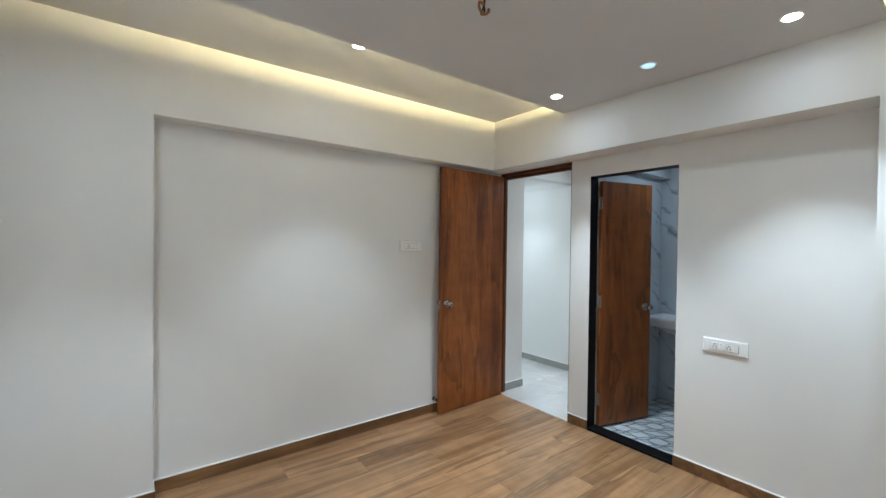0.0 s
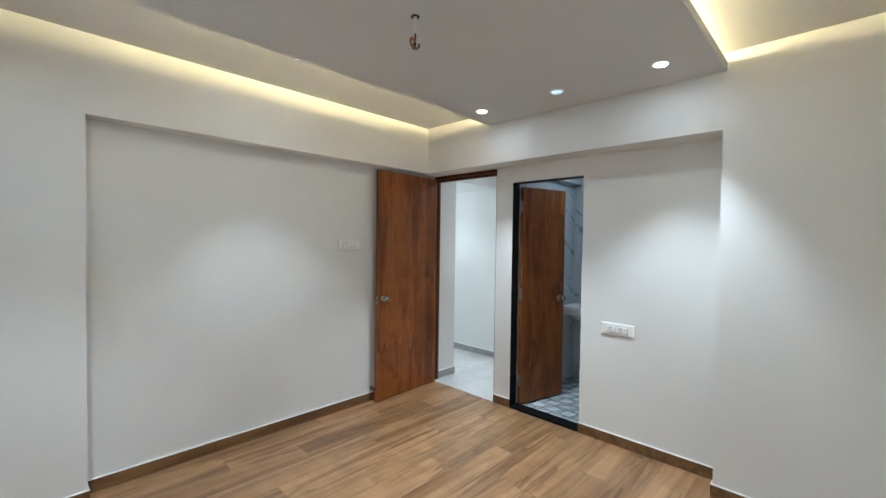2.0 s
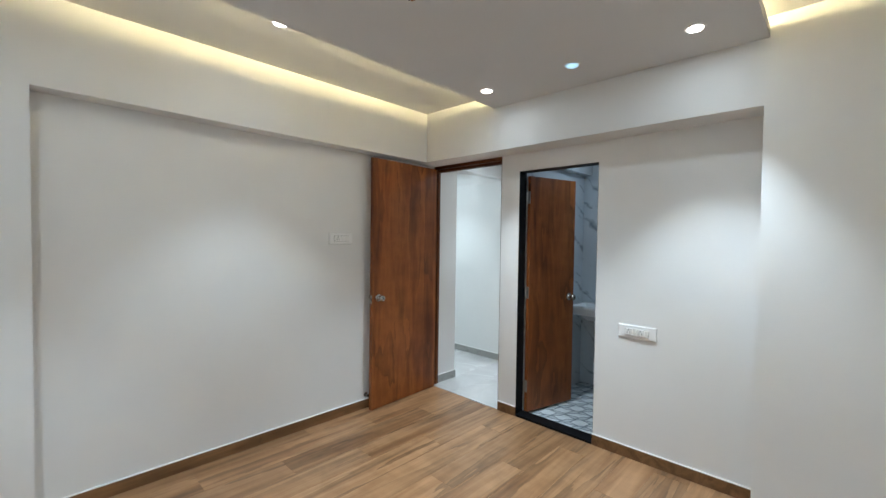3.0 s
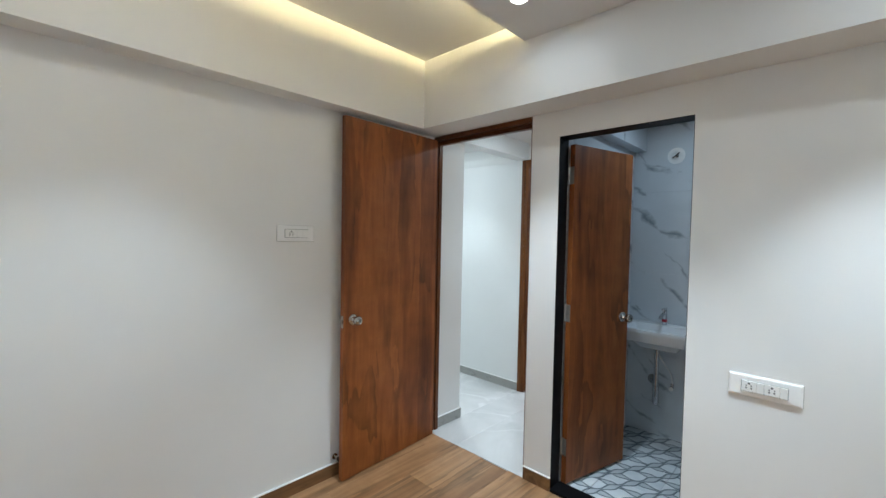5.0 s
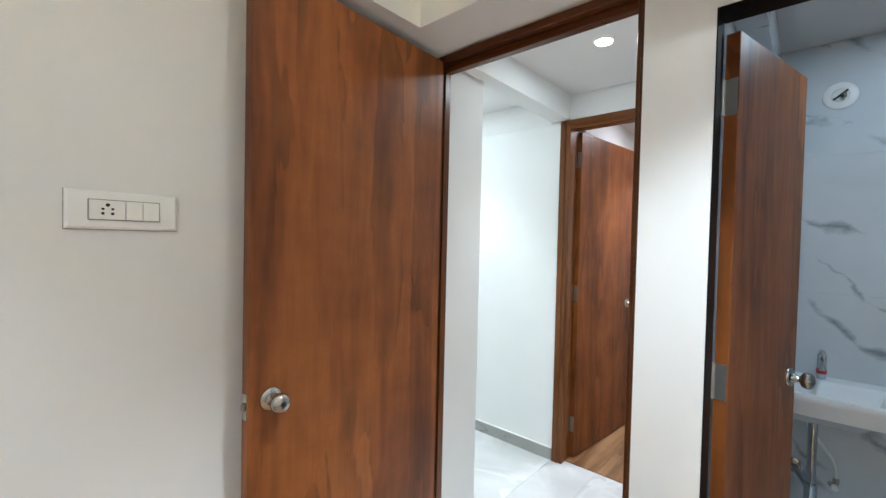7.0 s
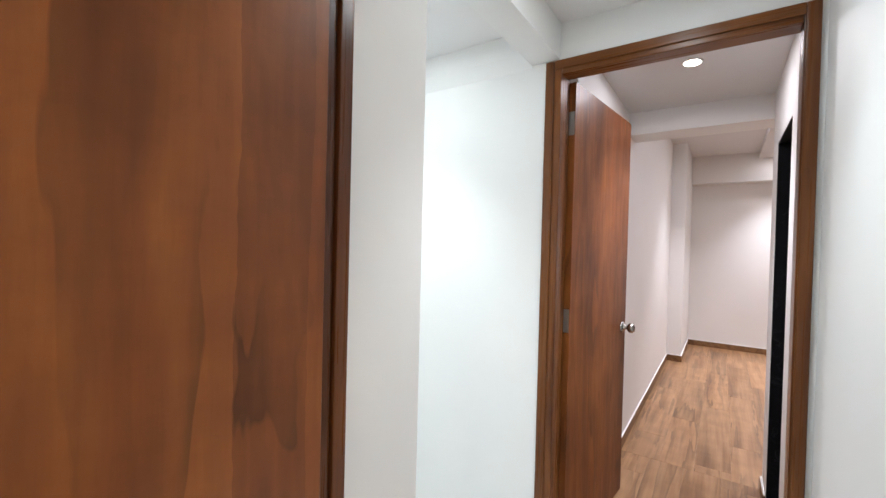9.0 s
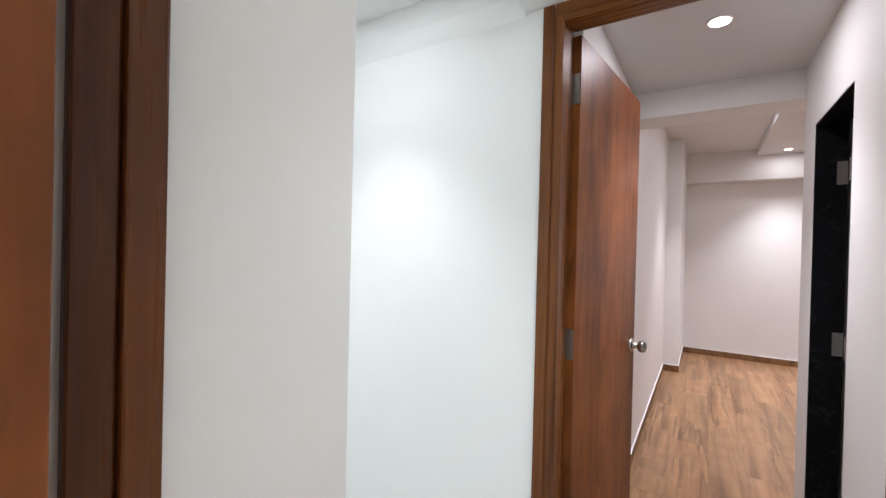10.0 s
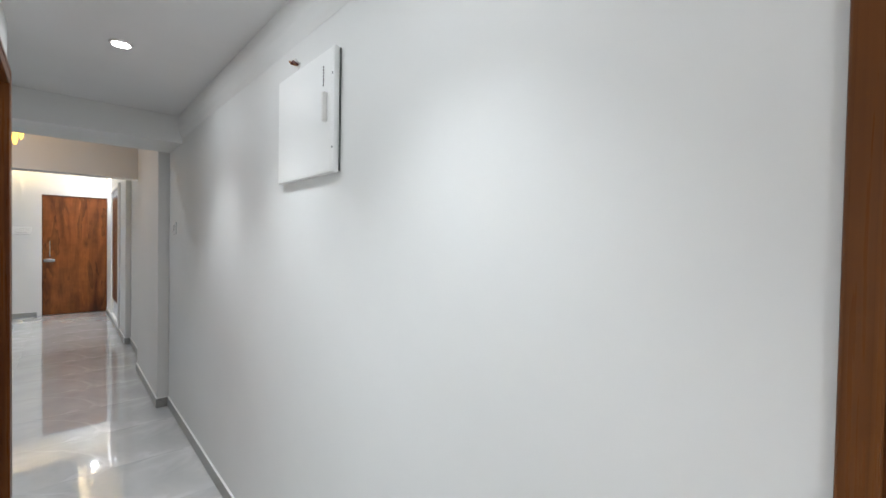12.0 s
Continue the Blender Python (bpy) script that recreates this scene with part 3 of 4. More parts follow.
# ---- skirtings ----
def skirting(x0, y0, x1, y1, out, mat, label, high=0.075, thick=0.010):
    """A skirting tile along a wall from one end to the other, out = the way into the room, with a white caulk line on top."""
    ox, oy = out[0] * thick, out[1] * thick
    lo, hi = (min(x0, x1, x0 + ox, x1 + ox), min(y0, y1, y0 + oy, y1 + oy)), (max(x0, x1, x0 + ox, x1 + ox), max(y0, y1, y0 + oy, y1 + oy))
    ob = structure("baseboard", soft_box(lo[0], lo[1], 0, hi[0], hi[1], high, 0.0015, 1), mat, label, "baseboard")
    part("caulk", blocks((lo[0], lo[1], high, hi[0] - 0.002 * (ox > 0), hi[1], high + 0.005)), CAULK, ob, "white caulk line")


BROWN = "brown wood-look skirting tile with a white caulk line"
GREY = "grey stone skirting tile with a white caulk line"
skirting(0.067, 2.935, 2.75, 2.935, (0, -1), SKIRT_WOOD, BROWN)
skirting(-0.55, 2.814, 0.077, 2.814, (0, -1), SKIRT_WOOD, BROWN)
skirting(0.067, 2.814, 0.067, 2.925, (1, 0), SKIRT_WOOD, BROWN)
skirting(2.85, 0.36, 2.85, 1.295, (-1, 0), SKIRT_WOOD, BROWN)
skirting(2.85, 1.942, 2.85, 2.12, (-1, 0), SKIRT_WOOD, BROWN)
skirting(2.627, 0.36, 2.84, 0.36, (0, 1), SKIRT_WOOD, BROWN)
skirting(2.637, -0.5, 2.637, 0.36, (-1, 0), SKIRT_WOOD, BROWN)
skirting(-0.55, -0.5, -0.55, 2.80, (1, 0), SKIRT_WOOD, BROWN)
skirting(-0.54, -0.5, 2.62, -0.5, (0, 1), SKIRT_WOOD, BROWN)
skirting(2.926, 2.935, 3.19, 2.935, (0, -1), SKIRT_GREY, GREY)
skirting(3.19, 2.925, 3.19, 4.57, (1, 0), SKIRT_GREY, GREY)
skirting(4.008, 2.93, 4.008, 6.92, (-1, 0), SKIRT_GREY, GREY)
skirting(2.95, 2.06, 4.0, 2.06, (0, 1), SKIRT_GREY, GREY)
skirting(3.93, 6.93, 4.0, 6.93, (0, -1), SKIRT_GREY, GREY)
skirting(3.93, 6.92, 3.93, 8.2, (-1, 0), SKIRT_GREY, GREY)
skirting(4.01, 8.2, 4.01, 9.59, (-1, 0), SKIRT_GREY, GREY)
skirting(3.95, 9.6, 4.0, 9.6, (0, -1), SKIRT_GREY, GREY)
skirting(3.95, 9.59, 3.95, 12.75, (-1, 0), SKIRT_GREY, GREY)
skirting(-0.6, 12.76, 3.02, 12.76, (0, -1), SKIRT_GREY, GREY)
skirting(4.20, 2.85, 8.16, 2.85, (0, -1), SKIRT_WOOD, BROWN)
skirting(8.16, 2.695, 8.16, 2.84, (-1, 0), SKIRT_WOOD, BROWN)
skirting(8.15, 2.695, 9.33, 2.695, (0, -1), SKIRT_WOOD, BROWN)
skirting(9.33, -0.9, 9.33, 2.685, (-1, 0), SKIRT_WOOD, BROWN)
skirting(4.12, 2.077, 4.593, 2.077, (0, 1), SKIRT_WOOD, BROWN)
skirting(5.145, 2.077, 5.37, 2.077, (0, 1), SKIRT_WOOD, BROWN)


# ---- doors ----
def knob(parent, x, y, z, way=1):
    """A round door knob on a rose; way 1 looks along local -y, -1 along +y."""
    m = pose(x, y, z, 0, 0, 0 if way > 0 else 180)
    rose = part("rose", lathe([(0, 0.032), (0.004, 0.032), (0.008, 0.029), (0.011, 0.018), (0.024, 0.011), (0.034, 0.011)]), STEEL, parent, "steel rose", True)
    ball = part("knob", lathe([(0.030, 0.011), (0.034, 0.018), (0.040, 0.025), (0.050, 0.0275), (0.060, 0.025), (0.066, 0.019), (0.068, 0.010), (0.0665, 0.009)]), STEEL, parent, "round brushed steel knob", True)
    hole = part("keyhole", lathe([(0.066, 0.007), (0.0675, 0.007)], 12), DARK, parent)
    for ob in (rose, ball, hole):
        ob.matrix_local = m


def hinge(parent, hand, z, high=0.10):
    """A butt hinge let into the hinge edge of a leaf: plate, knuckle on the far side, screws."""
    bm = bmesh.new()
    a, b = sorted((hand * 0.0025, hand * 0.006))
    box(bm, a, 0.003, z - high / 2, b, 0.036, z + high / 2)
    disc(bm, hand * 0.001, 0.038, z - high / 2, 0.0065, high, 2, 12)
    for k, y in ((-0.36, 0.012), (-0.12, 0.024), (0.12, 0.012), (0.36, 0.024)):
        disc(bm, hand * 0.0025, y, z + k * high, 0.0038, hand * -0.0008, 0, 10)
    return part("hinge", bm, PLATE_STEEL, parent, "steel butt hinge", True)


def leaf(name, m, width, height, label, hand=1):
    """A flush laminate door leaf: hinge edge at local x = 0, running to +x (hand 1) or -x (hand -1); its seen face at y = 0, thickness towards +y."""
    door = thing(name, m, label, "door", kind="structure")

    def slab(a, y0, z0, b, y1, z1, r):
        return soft_box(min(hand * a, hand * b), y0, z0, max(hand * a, hand * b), y1, z1, r, 1)
    part("leaf", slab(0.004, 0, 0.006, width, 0.035, height, 0.0015), DOOR_WOOD, door)
    part("latch_plate", slab(width - 0.0005, 0.006, 0.90, width + 0.0015, 0.029, 0.97, 0.0005), STEEL, door, "steel latch plate")
    part("latch_bolt", slab(width, 0.011, 0.925, width + 0.009, 0.024, 0.945, 0.002), STEEL, door, "steel latch bolt")
    knob(door, hand * (width - 0.062), 0, 0.945)
    knob(door, hand * (width - 0.062), 0.035, 0.945, -1)
    for z in (0.22, height * 0.51, height - 0.175):
        hinge(door, hand, z)
    return door


def jambs(name, boxes, label, upright=FRAME_WOOD, across=FRAME_WOOD_ACROSS):
    """A door frame: a list of (part name, box) in world places."""
    f = thing(name, pose(0, 0, 0), label, "door frame", kind="structure")
    for k, b in boxes:
        part(k, soft_box(*b, 0.003, 2), across if k == "head" else upright, f)
    return f


leaf("door_1", pose(2.842, 2.880, 0, 0, 0, 3.2), 0.787, 2.113, "open brown wood-laminate bedroom door with a steel knob", -1)
jambs("door_frame_1", [
    ("jamb", (2.856, 2.922, 0, 2.893, 2.9345, 2.1465)), ("stop", (2.8935, 2.914, 0, 2.928, 2.9345, 2.1465)),
    ("jamb", (2.856, 2.1205, 0, 2.893, 2.130, 2.1465)), ("stop", (2.8935, 2.1205, 0, 2.928, 2.152, 2.1465)),
    ("head", (2.856, 2.1305, 2.118, 2.893, 2.9215, 2.1465)), ("head", (2.8935, 2.1525, 2.092, 2.928, 2.9135, 2.1465))],
    "dark brown polished timber door frame of the bedroom", DARK_FRAME, DARK_FRAME_ACROSS)
leaf("door_2", pose(2.956, 1.906, 0.004, 0, 0, -14.4), 0.545, 1.972, "open brown wood-laminate bathroom door with a steel knob")
sill = thing("door_frame_2", pose(0, 0, 0), "black granite door frame and threshold of the bathroom", "door frame", kind="structure")
for k, b in (("jamb", (2.852, 1.942, 0, 2.953, 1.962, 2.02)), ("jamb", (2.852, 1.275, 0, 2.953, 1.295, 2.02)),
             ("head", (2.852, 1.2955, 2.0, 2.953, 1.9415, 2.02)), ("threshold", (2.843, 1.2955, -0.01, 2.956, 1.9415, 0.018))):
    part(k, soft_box(*b, 0.002, 1), GRANITE, sill)
leaf("door_3", pose(4.113, 2.836, 0, 0, 0, -6.4), 0.77, 2.09, "open brown wood-laminate door to the second bedroom")
jambs("door_frame_3", [
    ("jamb", (3.997, 2.860, 0, 4.111, 2.9175, 2.1345)), ("bead", (3.991, 2.888, 0, 3.9965, 2.925, 2.142)),
    ("jamb", (3.997, 2.0985, 0, 4.075, 2.117, 2.1345)), ("stop", (4.0755, 2.0985, 0, 4.114, 2.108, 2.1345)), ("bead", (3.991, 2.077, 0, 3.9965, 2.112, 2.142)),
    ("head", (3.997, 2.1175, 2.085, 4.075, 2.8595, 2.1345)), ("head", (4.0755, 2.1085, 2.10, 4.114, 2.8595, 2.1345)), ("head", (3.991, 2.1125, 2.105, 3.9965, 2.8875, 2.142))],
    "brown polished timber door frame in the corridor wall")
leaf("door_4", pose(5.105, 1.960, 0, 0, 0, -92), 0.50, 1.93, "brown wood-laminate door standing open into a bathroom")
sill = thing("door_frame_4", pose(0, 0, 0), "black granite door frame of the second bathroom", "door frame", kind="structure")
for k, b in (("jamb", (4.573, 1.966, 0, 4.593, 2.075, 1.977)), ("jamb", (5.145, 1.966, 0, 5.165, 2.075, 1.977)),
             ("head", (4.5935, 1.966, 1.957, 5.1445, 2.075, 1.977)), ("threshold", (4.5935, 1.966, -0.01, 5.1445, 2.081, 0.018))):
    part(k, soft_box(*b, 0.002, 1), GRANITE, sill)
for z in (1.0, 1.74):
    bm = bmesh.new()
    box(bm, 5.1405, 1.968, z - 0.05, 5.1445, 2.002, z + 0.05)
    for k in (-0.03, 0.0, 0.03):
        disc(bm, 5.1405, 1.985, z + k, 0.0038, -0.0008, 0, 10)
    part("hinge", bm, PLATE_STEEL, sill, "steel butt hinge")
shut = thing("door_5", pose(3.12, 4.65, 0, 0, 0, 90), "closed brown wood-laminate door in the corridor", "door", kind="structure")
part("leaf", soft_box(0.0, 0, 0.006, 0.72, 0.035, 2.025, 0.0015, 1), DOOR_WOOD, shut)
jambs("door_frame_5", [
    ("jamb", (3.085, 4.6105, 0, 3.202, 4.65, 2.0745)), ("jamb", (3.085, 5.37, 0, 3.202, 5.4095, 2.0745)), ("head", (3.085, 4.6505, 2.03, 3.202, 5.3695, 2.0745)),
    ("bead", (3.1905, 5.41, 0, 3.203, 5.44, 2.10)), ("bead", (3.1905, 4.58, 0, 3.203, 4.6103, 2.10)), ("head", (3.1905, 4.6105, 2.075, 3.203, 5.4095, 2.10))],
    "dark brown timber door frame in the corridor")

# entrance door of the living room
front = thing("door_6", pose(3.081, 12.78, 0), "closed brown wood-laminate entrance door with a steel handle and lock", "door", kind="structure")
part("leaf", soft_box(0.012, 0, 0.006, 0.894, 0.04, 2.085, 0.002, 1), DOOR_WOOD, front)
for b in ((0.0005, -0.024, 0, 0.0115, 0.04, 2.0995), (0.8945, -0.024, 0, 0.9055, 0.04, 2.0995), (0.012, -0.024, 2.0855, 0.894, 0.04, 2.0995)):
    part("frame", soft_box(*b, 0.002, 1), FRAME_WOOD, front)
part("pull_handle", tube([(0.10, -0.002, 1.03), (0.10, -0.045, 1.05), (0.10, -0.045, 1.28), (0.10, -0.002, 1.30)], 0.010), STEEL, front, "steel pull handle", True)
part("lock", soft_box(0.02, -0.025, 0.93, 0.165, 0.0, 0.985, 0.006), STEEL, front, "steel lock case")


# ---- recessed lamps ----
def downlight(x, y, z, glow, label, r=0.034):
    d = thing("ceiling_light", pose(x, y, z), label, "ceiling light", "recessed ceiling lights")
    bm = bmesh.new()
    disc(bm, 0, 0, -0.006, r + 0.009, 0.006, 2, 28, r + 0.012)
    part("rim", bm, PLASTIC, d, "", True)
    bm = bmesh.new()
    disc(bm, 0, 0, -0.0085, r, 0.002, 2, 28)
    part("diffuser", bm, glow, d, "lit diffuser")
    return d


# the unseen fill lamps get fittings and labels like the others
for lamps, glow, words in ((BED_LAMPS, GLOW, "round lit recessed lamp in the bedroom ceiling"), (HALL_LAMPS, GLOW_COOL, "round lit recessed lamp in the corridor ceiling"),
                           (BATH_LAMPS, GLOW_COOL, "round lit recessed lamp in the bathroom ceiling"), (ROOM_LAMPS, GLOW, "round lit recessed lamp of the second bedroom"),
                           (LIVING_LAMPS, GLOW, "round lit recessed lamp in the living room ceiling")):
    for lx, ly, lz in lamps:
        downlight(lx, ly, lz, glow, words)
downlight(2.281, 1.223, 2.48, GLOW_BLUE, "round dim bluish recessed lamp in the bedroom ceiling")

# hook and loose wires for a fan
fan = thing("fan_hook", pose(1.042, 1.238, 2.48), "steel fan hook with loose taped wires hanging from the ceiling", "hook")
bm = bmesh.new()
disc(bm, 0, 0, -0.004, 0.019, 0.004, 2, 20)
part("hole_collar", bm, DARK, fan, "dark rim of the hook hole")
part("sleeve", tube([(0, 0, -0.004), (0.001, 0, -0.04), (0, 0.001, -0.075)], 0.0085), PLASTIC, fan, "white wire sleeve", True)
part("wire", tube([(0, 0, -0.07), (0.002, 0.001, -0.10), (-0.004, 0.004, -0.125)], 0.004), DARK, fan, "dark twisted wire", True)
part("wire", tube([(0, 0, -0.105), (-0.018, 0.004, -0.10), (-0.022, 0.002, -0.125), (0.0, 0.0, -0.142), (0.02, -0.004, -0.128), (0.024, 0, -0.115)], 0.0055), COPPER, fan, "loose bent wire end", True)
part("wire", tube([(0, 0, -0.115), (0.012, 0.01, -0.12), (0.004, 0.016, -0.135), (-0.012, 0.006, -0.13)], 0.004), DARK, fan, "taped wire end", True)


# door stop on the wall behind the open bedroom door
stop = thing("door_stop", pose(2.066, 2.935, 0.115), "small steel and rubber door stop on the wall", "door stop")
part("base", lathe([(0, 0.018), (0.004, 0.018), (0.006, 0.009), (0.040, 0.008)]), STEEL, stop, "", True)
part("bumper", lathe([(0.040, 0.012), (0.042, 0.014), (0.050, 0.014), (0.053, 0.011)]), DARK, stop, "black rubber bumper", True)

# ---- switch plates ----
def plate(m, width, height, modules, label, category="switch plate"):
    """A plate with a raised inner tray; modules: s socket, r rocker, b blank. Front looks along local -y."""
    p = thing("switch_plate", m, label, category)
    bm = bmesh.new()
    w, h = width / 2, height / 2
    outer = [(-w, -h), (w, -h), (w, h), (-w, h)]
    rows = [(0.0, 0.0), (0.007, 0.0), (0.011, 0.006)]
    rings = [[bm.verts.new((x - math.copysign(i, x), -o, z - math.copysign(i, z))) for x, z in outer] for o, i in rows]
    for a, b in zip(rings, rings[1:]):
        for k in range(4):
            bm.faces.new((a[k - 1], a[k], b[k], b[k - 1]))
    bm.faces.new(rings[-1]), bm.faces.new(rings[0][::-1])
    bmesh.ops.recalc_face_normals(bm, faces=bm.faces[:])
    part("cover", bm, PLASTIC, p)
    # dark flange at the wall, coloured as the plate's shadow outline
    part("seam_shade", soft_box(-w - 0.0014, -0.0022, -h - 0.0016, w + 0.0014, -0.0002, h + 0.0006, 0.0004, 1), RIM_SHADE_GREY, p, "dark flange standing in for the shadow line round the plate")
    tray_w, tray_h = w * 0.64, h * 0.54
    part("tray", soft_box(-tray_w, -0.0135, -tray_h, tray_w, -0.0105, tray_h, 0.0012, 1), RIM_SHADE_GREY, p, "thin grey rim of the tray")
    total = sum(2 if c == "s" else 1 for c in modules)
    at, unit = -tray_w + 0.002, (2 * tray_w - 0.004) / total
    for c in modules:
        n = 2 if c == "s" else 1
        x0, x1 = at + 0.0006, at + n * unit - 0.0006
        name = {"s": "socket", "r": "rocker", "b": "blank"}[c]
        piece = part(name, soft_box(x0, -0.0165 if c != "r" else -0.0185, -tray_h + 0.002, x1, -0.0105, tray_h - 0.002, 0.001, 1), IVORY, p)
        if c == "s":
            bm = bmesh.new()
            cx = (x0 + x1) / 2
            for dx, dz, r in ((0, 0.011, 0.0040), (-0.0085, 0.002, 0.0028), (0.0085, 0.002, 0.0028), (-0.0085, -0.008, 0.0032), (0.0085, -0.008, 0.0032)):
                disc(bm, cx + dx, -0.0168, dz, r, 0.002, 1, 12)
            part("pin_holes", bm, DARK, piece)
        at += n * unit
    return p


plate(pose(1.812, 2.935, 1.44), 0.208, 0.086, "srr", "white switch plate with a socket and two rockers on the wall")
plate(pose(2.85, 1.008, 0.852, 0, 0, -90), 0.238, 0.088, "srsr", "white double socket plate with two rockers near the bathroom door")
plate(pose(4.008, 6.70, 1.475, 0, 0, -90), 0.12, 0.09, "rr", "white switch plate at the end of the corridor")
plate(pose(2.84, 12.76, 1.47), 0.24, 0.13, "rrrr", "white switch plate beside the entrance door")

# ---- distribution box and wire stub on the corridor wall ----
cab = thing("distribution_box", pose(4.008, 4.292, 1.618, 0, 0, -90), "white enamelled electric distribution box with a small handle", "electric box")
part("body", soft_box(-0.220, -0.010, 0.004, 0.222, 0.0, 0.392, 0.003), ENAMEL, cab)
part("door", soft_box(-0.228, -0.024, 0.0, 0.207, -0.008, 0.397, 0.007, 4), ENAMEL, cab, "", True)
part("lip", soft_box(0.208, -0.026, 0.0, 0.226, -0.006, 0.397, 0.006, 3), ENAMEL, cab, "", True)
# dark grey strip that paints the shade in the gap behind the lip
part("gap", soft_box(0.2225, -0.0058, 0.006, 0.2260, -0.0005, 0.391, 0.0005, 1), SHADE_GREY, cab, "dark strip for the shaded gap along the hinge side")
part("handle", soft_box(0.166, -0.040, 0.165, 0.180, -0.023, 0.26, 0.005, 3), IVORY, cab, "small ivory handle", True)
part("handle_post", soft_box(0.155, -0.034, 0.195, 0.170, -0.023, 0.225, 0.003, 2), IVORY, cab, "", True)
for k in range(7):
    part("letter_bar", soft_box(0.148, -0.0248, 0.286 + 0.0095 * k, 0.154, -0.0236, 0.2925 + 0.0095 * k, 0.0003, 1), DARK, cab, "dark mark of small lettering")
for z in (0.08, 0.31):
    bm = bmesh.new()
    disc(bm, 0.217, -0.0262, z, 0.0035, 0.001, 1, 10)
    part("screw", bm, DARK, cab)
stub = thing("wire_stub", pose(4.008, 4.392, 2.055, 0, 0, -90), "loose wire ends sticking out of a small wall hole", "wire")
part("hole", lathe([(0, 0.016), (0.002, 0.015)]), PLASTIC, stub)
part("wire", tube([(0, 0, 0), (0.004, -0.02, 0.004), (0.014, -0.03, -0.008)], 0.005), DARK_RED, stub, "dark red wire end", True)
part("wire", tube([(-0.004, 0, 0), (-0.014, -0.02, 0.002), (-0.022, -0.024, 0.012)], 0.004), COPPER, stub, "brown wire end", True)
part("wire", tube([(0, 0, 0.004), (0.010, -0.018, 0.010), (0.024, -0.02, 0.006)], 0.004), PLASTIC, stub, "white wire end", True)

# ---- bathroom things ----
bas = thing("wash_basin", pose(4.042, 1.69, 0, 0, 0, -90), "white ceramic wall-hung wash basin with a chrome tap", "basin")
bm = bmesh.new()
W, D = 0.215, 0.36
loops = [  # height, half width, back, front of the outer shell, from below upwards, then the bowl
    (0.665, 0.10, -0.02, -0.17), (0.68, 0.125, -0.002, -0.21), (0.735, 0.165, 0.0, -0.28), (0.745, 0.205, 0.0, -0.345), (0.80, 0.215, 0.0, -0.36), (0.824, 0.215, 0.0, -0.36), (0.83, 0.210, -0.004, -0.356),
    (0.83, 0.193, -0.088, -0.339), (0.822, 0.187, -0.094, -0.333), (0.75, 0.16, -0.115, -0.30), (0.728, 0.12, -0.14, -0.26)]
rings = []
for z, hw, back, front_y in loops:
    ring, r = [], min(0.022, hw * 0.2)
    for cx, cy, a0 in ((hw - r, back - r, 0), (-hw + r, back - r, 90), (-hw + r, front_y + r, 180), (hw - r, front_y + r, 270)):
        for k in range(5):
            a = radians(a0 + 22.5 * k)
            ring.append(bm.verts.new((cx + r * math.cos(a), cy + r * math.sin(a), z)))
    rings.append(ring)
for a, b in zip(rings, rings[1:]):
    for k in range(len(a)):
        bm.faces.new((a[k - 1], a[k], b[k], b[k - 1]))
bm.faces.new(rings[0][::-1]), bm.faces.new(rings[-1])
bmesh.ops.recalc_face_normals(bm, faces=bm.faces[:])
part("bowl", bm, CERAMIC, bas, "", True)
tap = part("tap", tube([(0, -0.05, 0.83), (0, -0.05, 0.90), (0, -0.055, 0.935)], 0.016, 16), CHROME, bas, "chrome pillar tap with a red tag", True)
part("spout", tube([(0, -0.05, 0.905), (0, -0.10, 0.912), (0, -0.145, 0.900), (0, -0.15, 0.885)], 0.011, 12), CHROME, tap, "", True)
part("lever", soft_box(-0.011, -0.10, 0.935, 0.011, -0.035, 0.952, 0.004), CHROME, tap, "", True)
bm = bmesh.new()
disc(bm, 0, -0.05, 0.852, 0.0172, 0.02, 2, 18)
part("tag", bm, RED, tap, "red paper tag")
part("waste_pipe", tube([(-0.02, -0.13, 0.67), (-0.02, -0.13, 0.5), (-0.02, -0.13, 0.27)], 0.016, 14), CHROME, bas, "chrome waste pipe", True)
part("trap", tube([(-0.02, -0.13, 0.40), (-0.02, -0.13, 0.31), (-0.02, -0.13, 0.28)], 0.022, 14), CHROME, bas, "chrome bottle trap", True)
part("outlet_pipe", tube([(-0.02, -0.13, 0.36), (-0.04, -0.08, 0.375), (-0.075, -0.01, 0.40)], 0.013, 12), CHROME, bas, "chrome outlet pipe", True)
fl = part("flange", lathe([(0, 0.036), (0.006, 0.035), (0.010, 0.022)]), STEEL, bas, "dark steel wall flange", True)
fl.location = (-0.078, 0, 0.405)
part("hose", tube([(-0.03, -0.08, 0.68), (-0.035, -0.07, 0.63), (0.0, -0.05, 0.56), (0.05, -0.03, 0.48), (0.062, -0.03, 0.41)], 0.006), PLASTIC, bas, "white supply hose", True)
part("valve", tube([(0.062, -0.03, 0.41), (0.058, -0.03, 0.375), (0.045, -0.002, 0.37)], 0.011, 12), CHROME, bas, "chrome angle valve", True)
vk = part("valve_knob", lathe([(0, 0.012), (0.012, 0.013), (0.018, 0.009)]), PLASTIC, bas, "white valve knob", True)
vk.location = (0.058, -0.04, 0.375)
ring_vent = thing("pipe_cover", pose(4.042, 1.667, 2.045, 0, 0, -90), "white round cover plate with cut wires on the tiled wall", "cover plate")
part("plate", lathe([(0, 0.058), (0.004, 0.057), (0.007, 0.05), (0.0075, 0.03), (0.004, 0.026)], 32), PLASTIC, ring_vent, "", True)
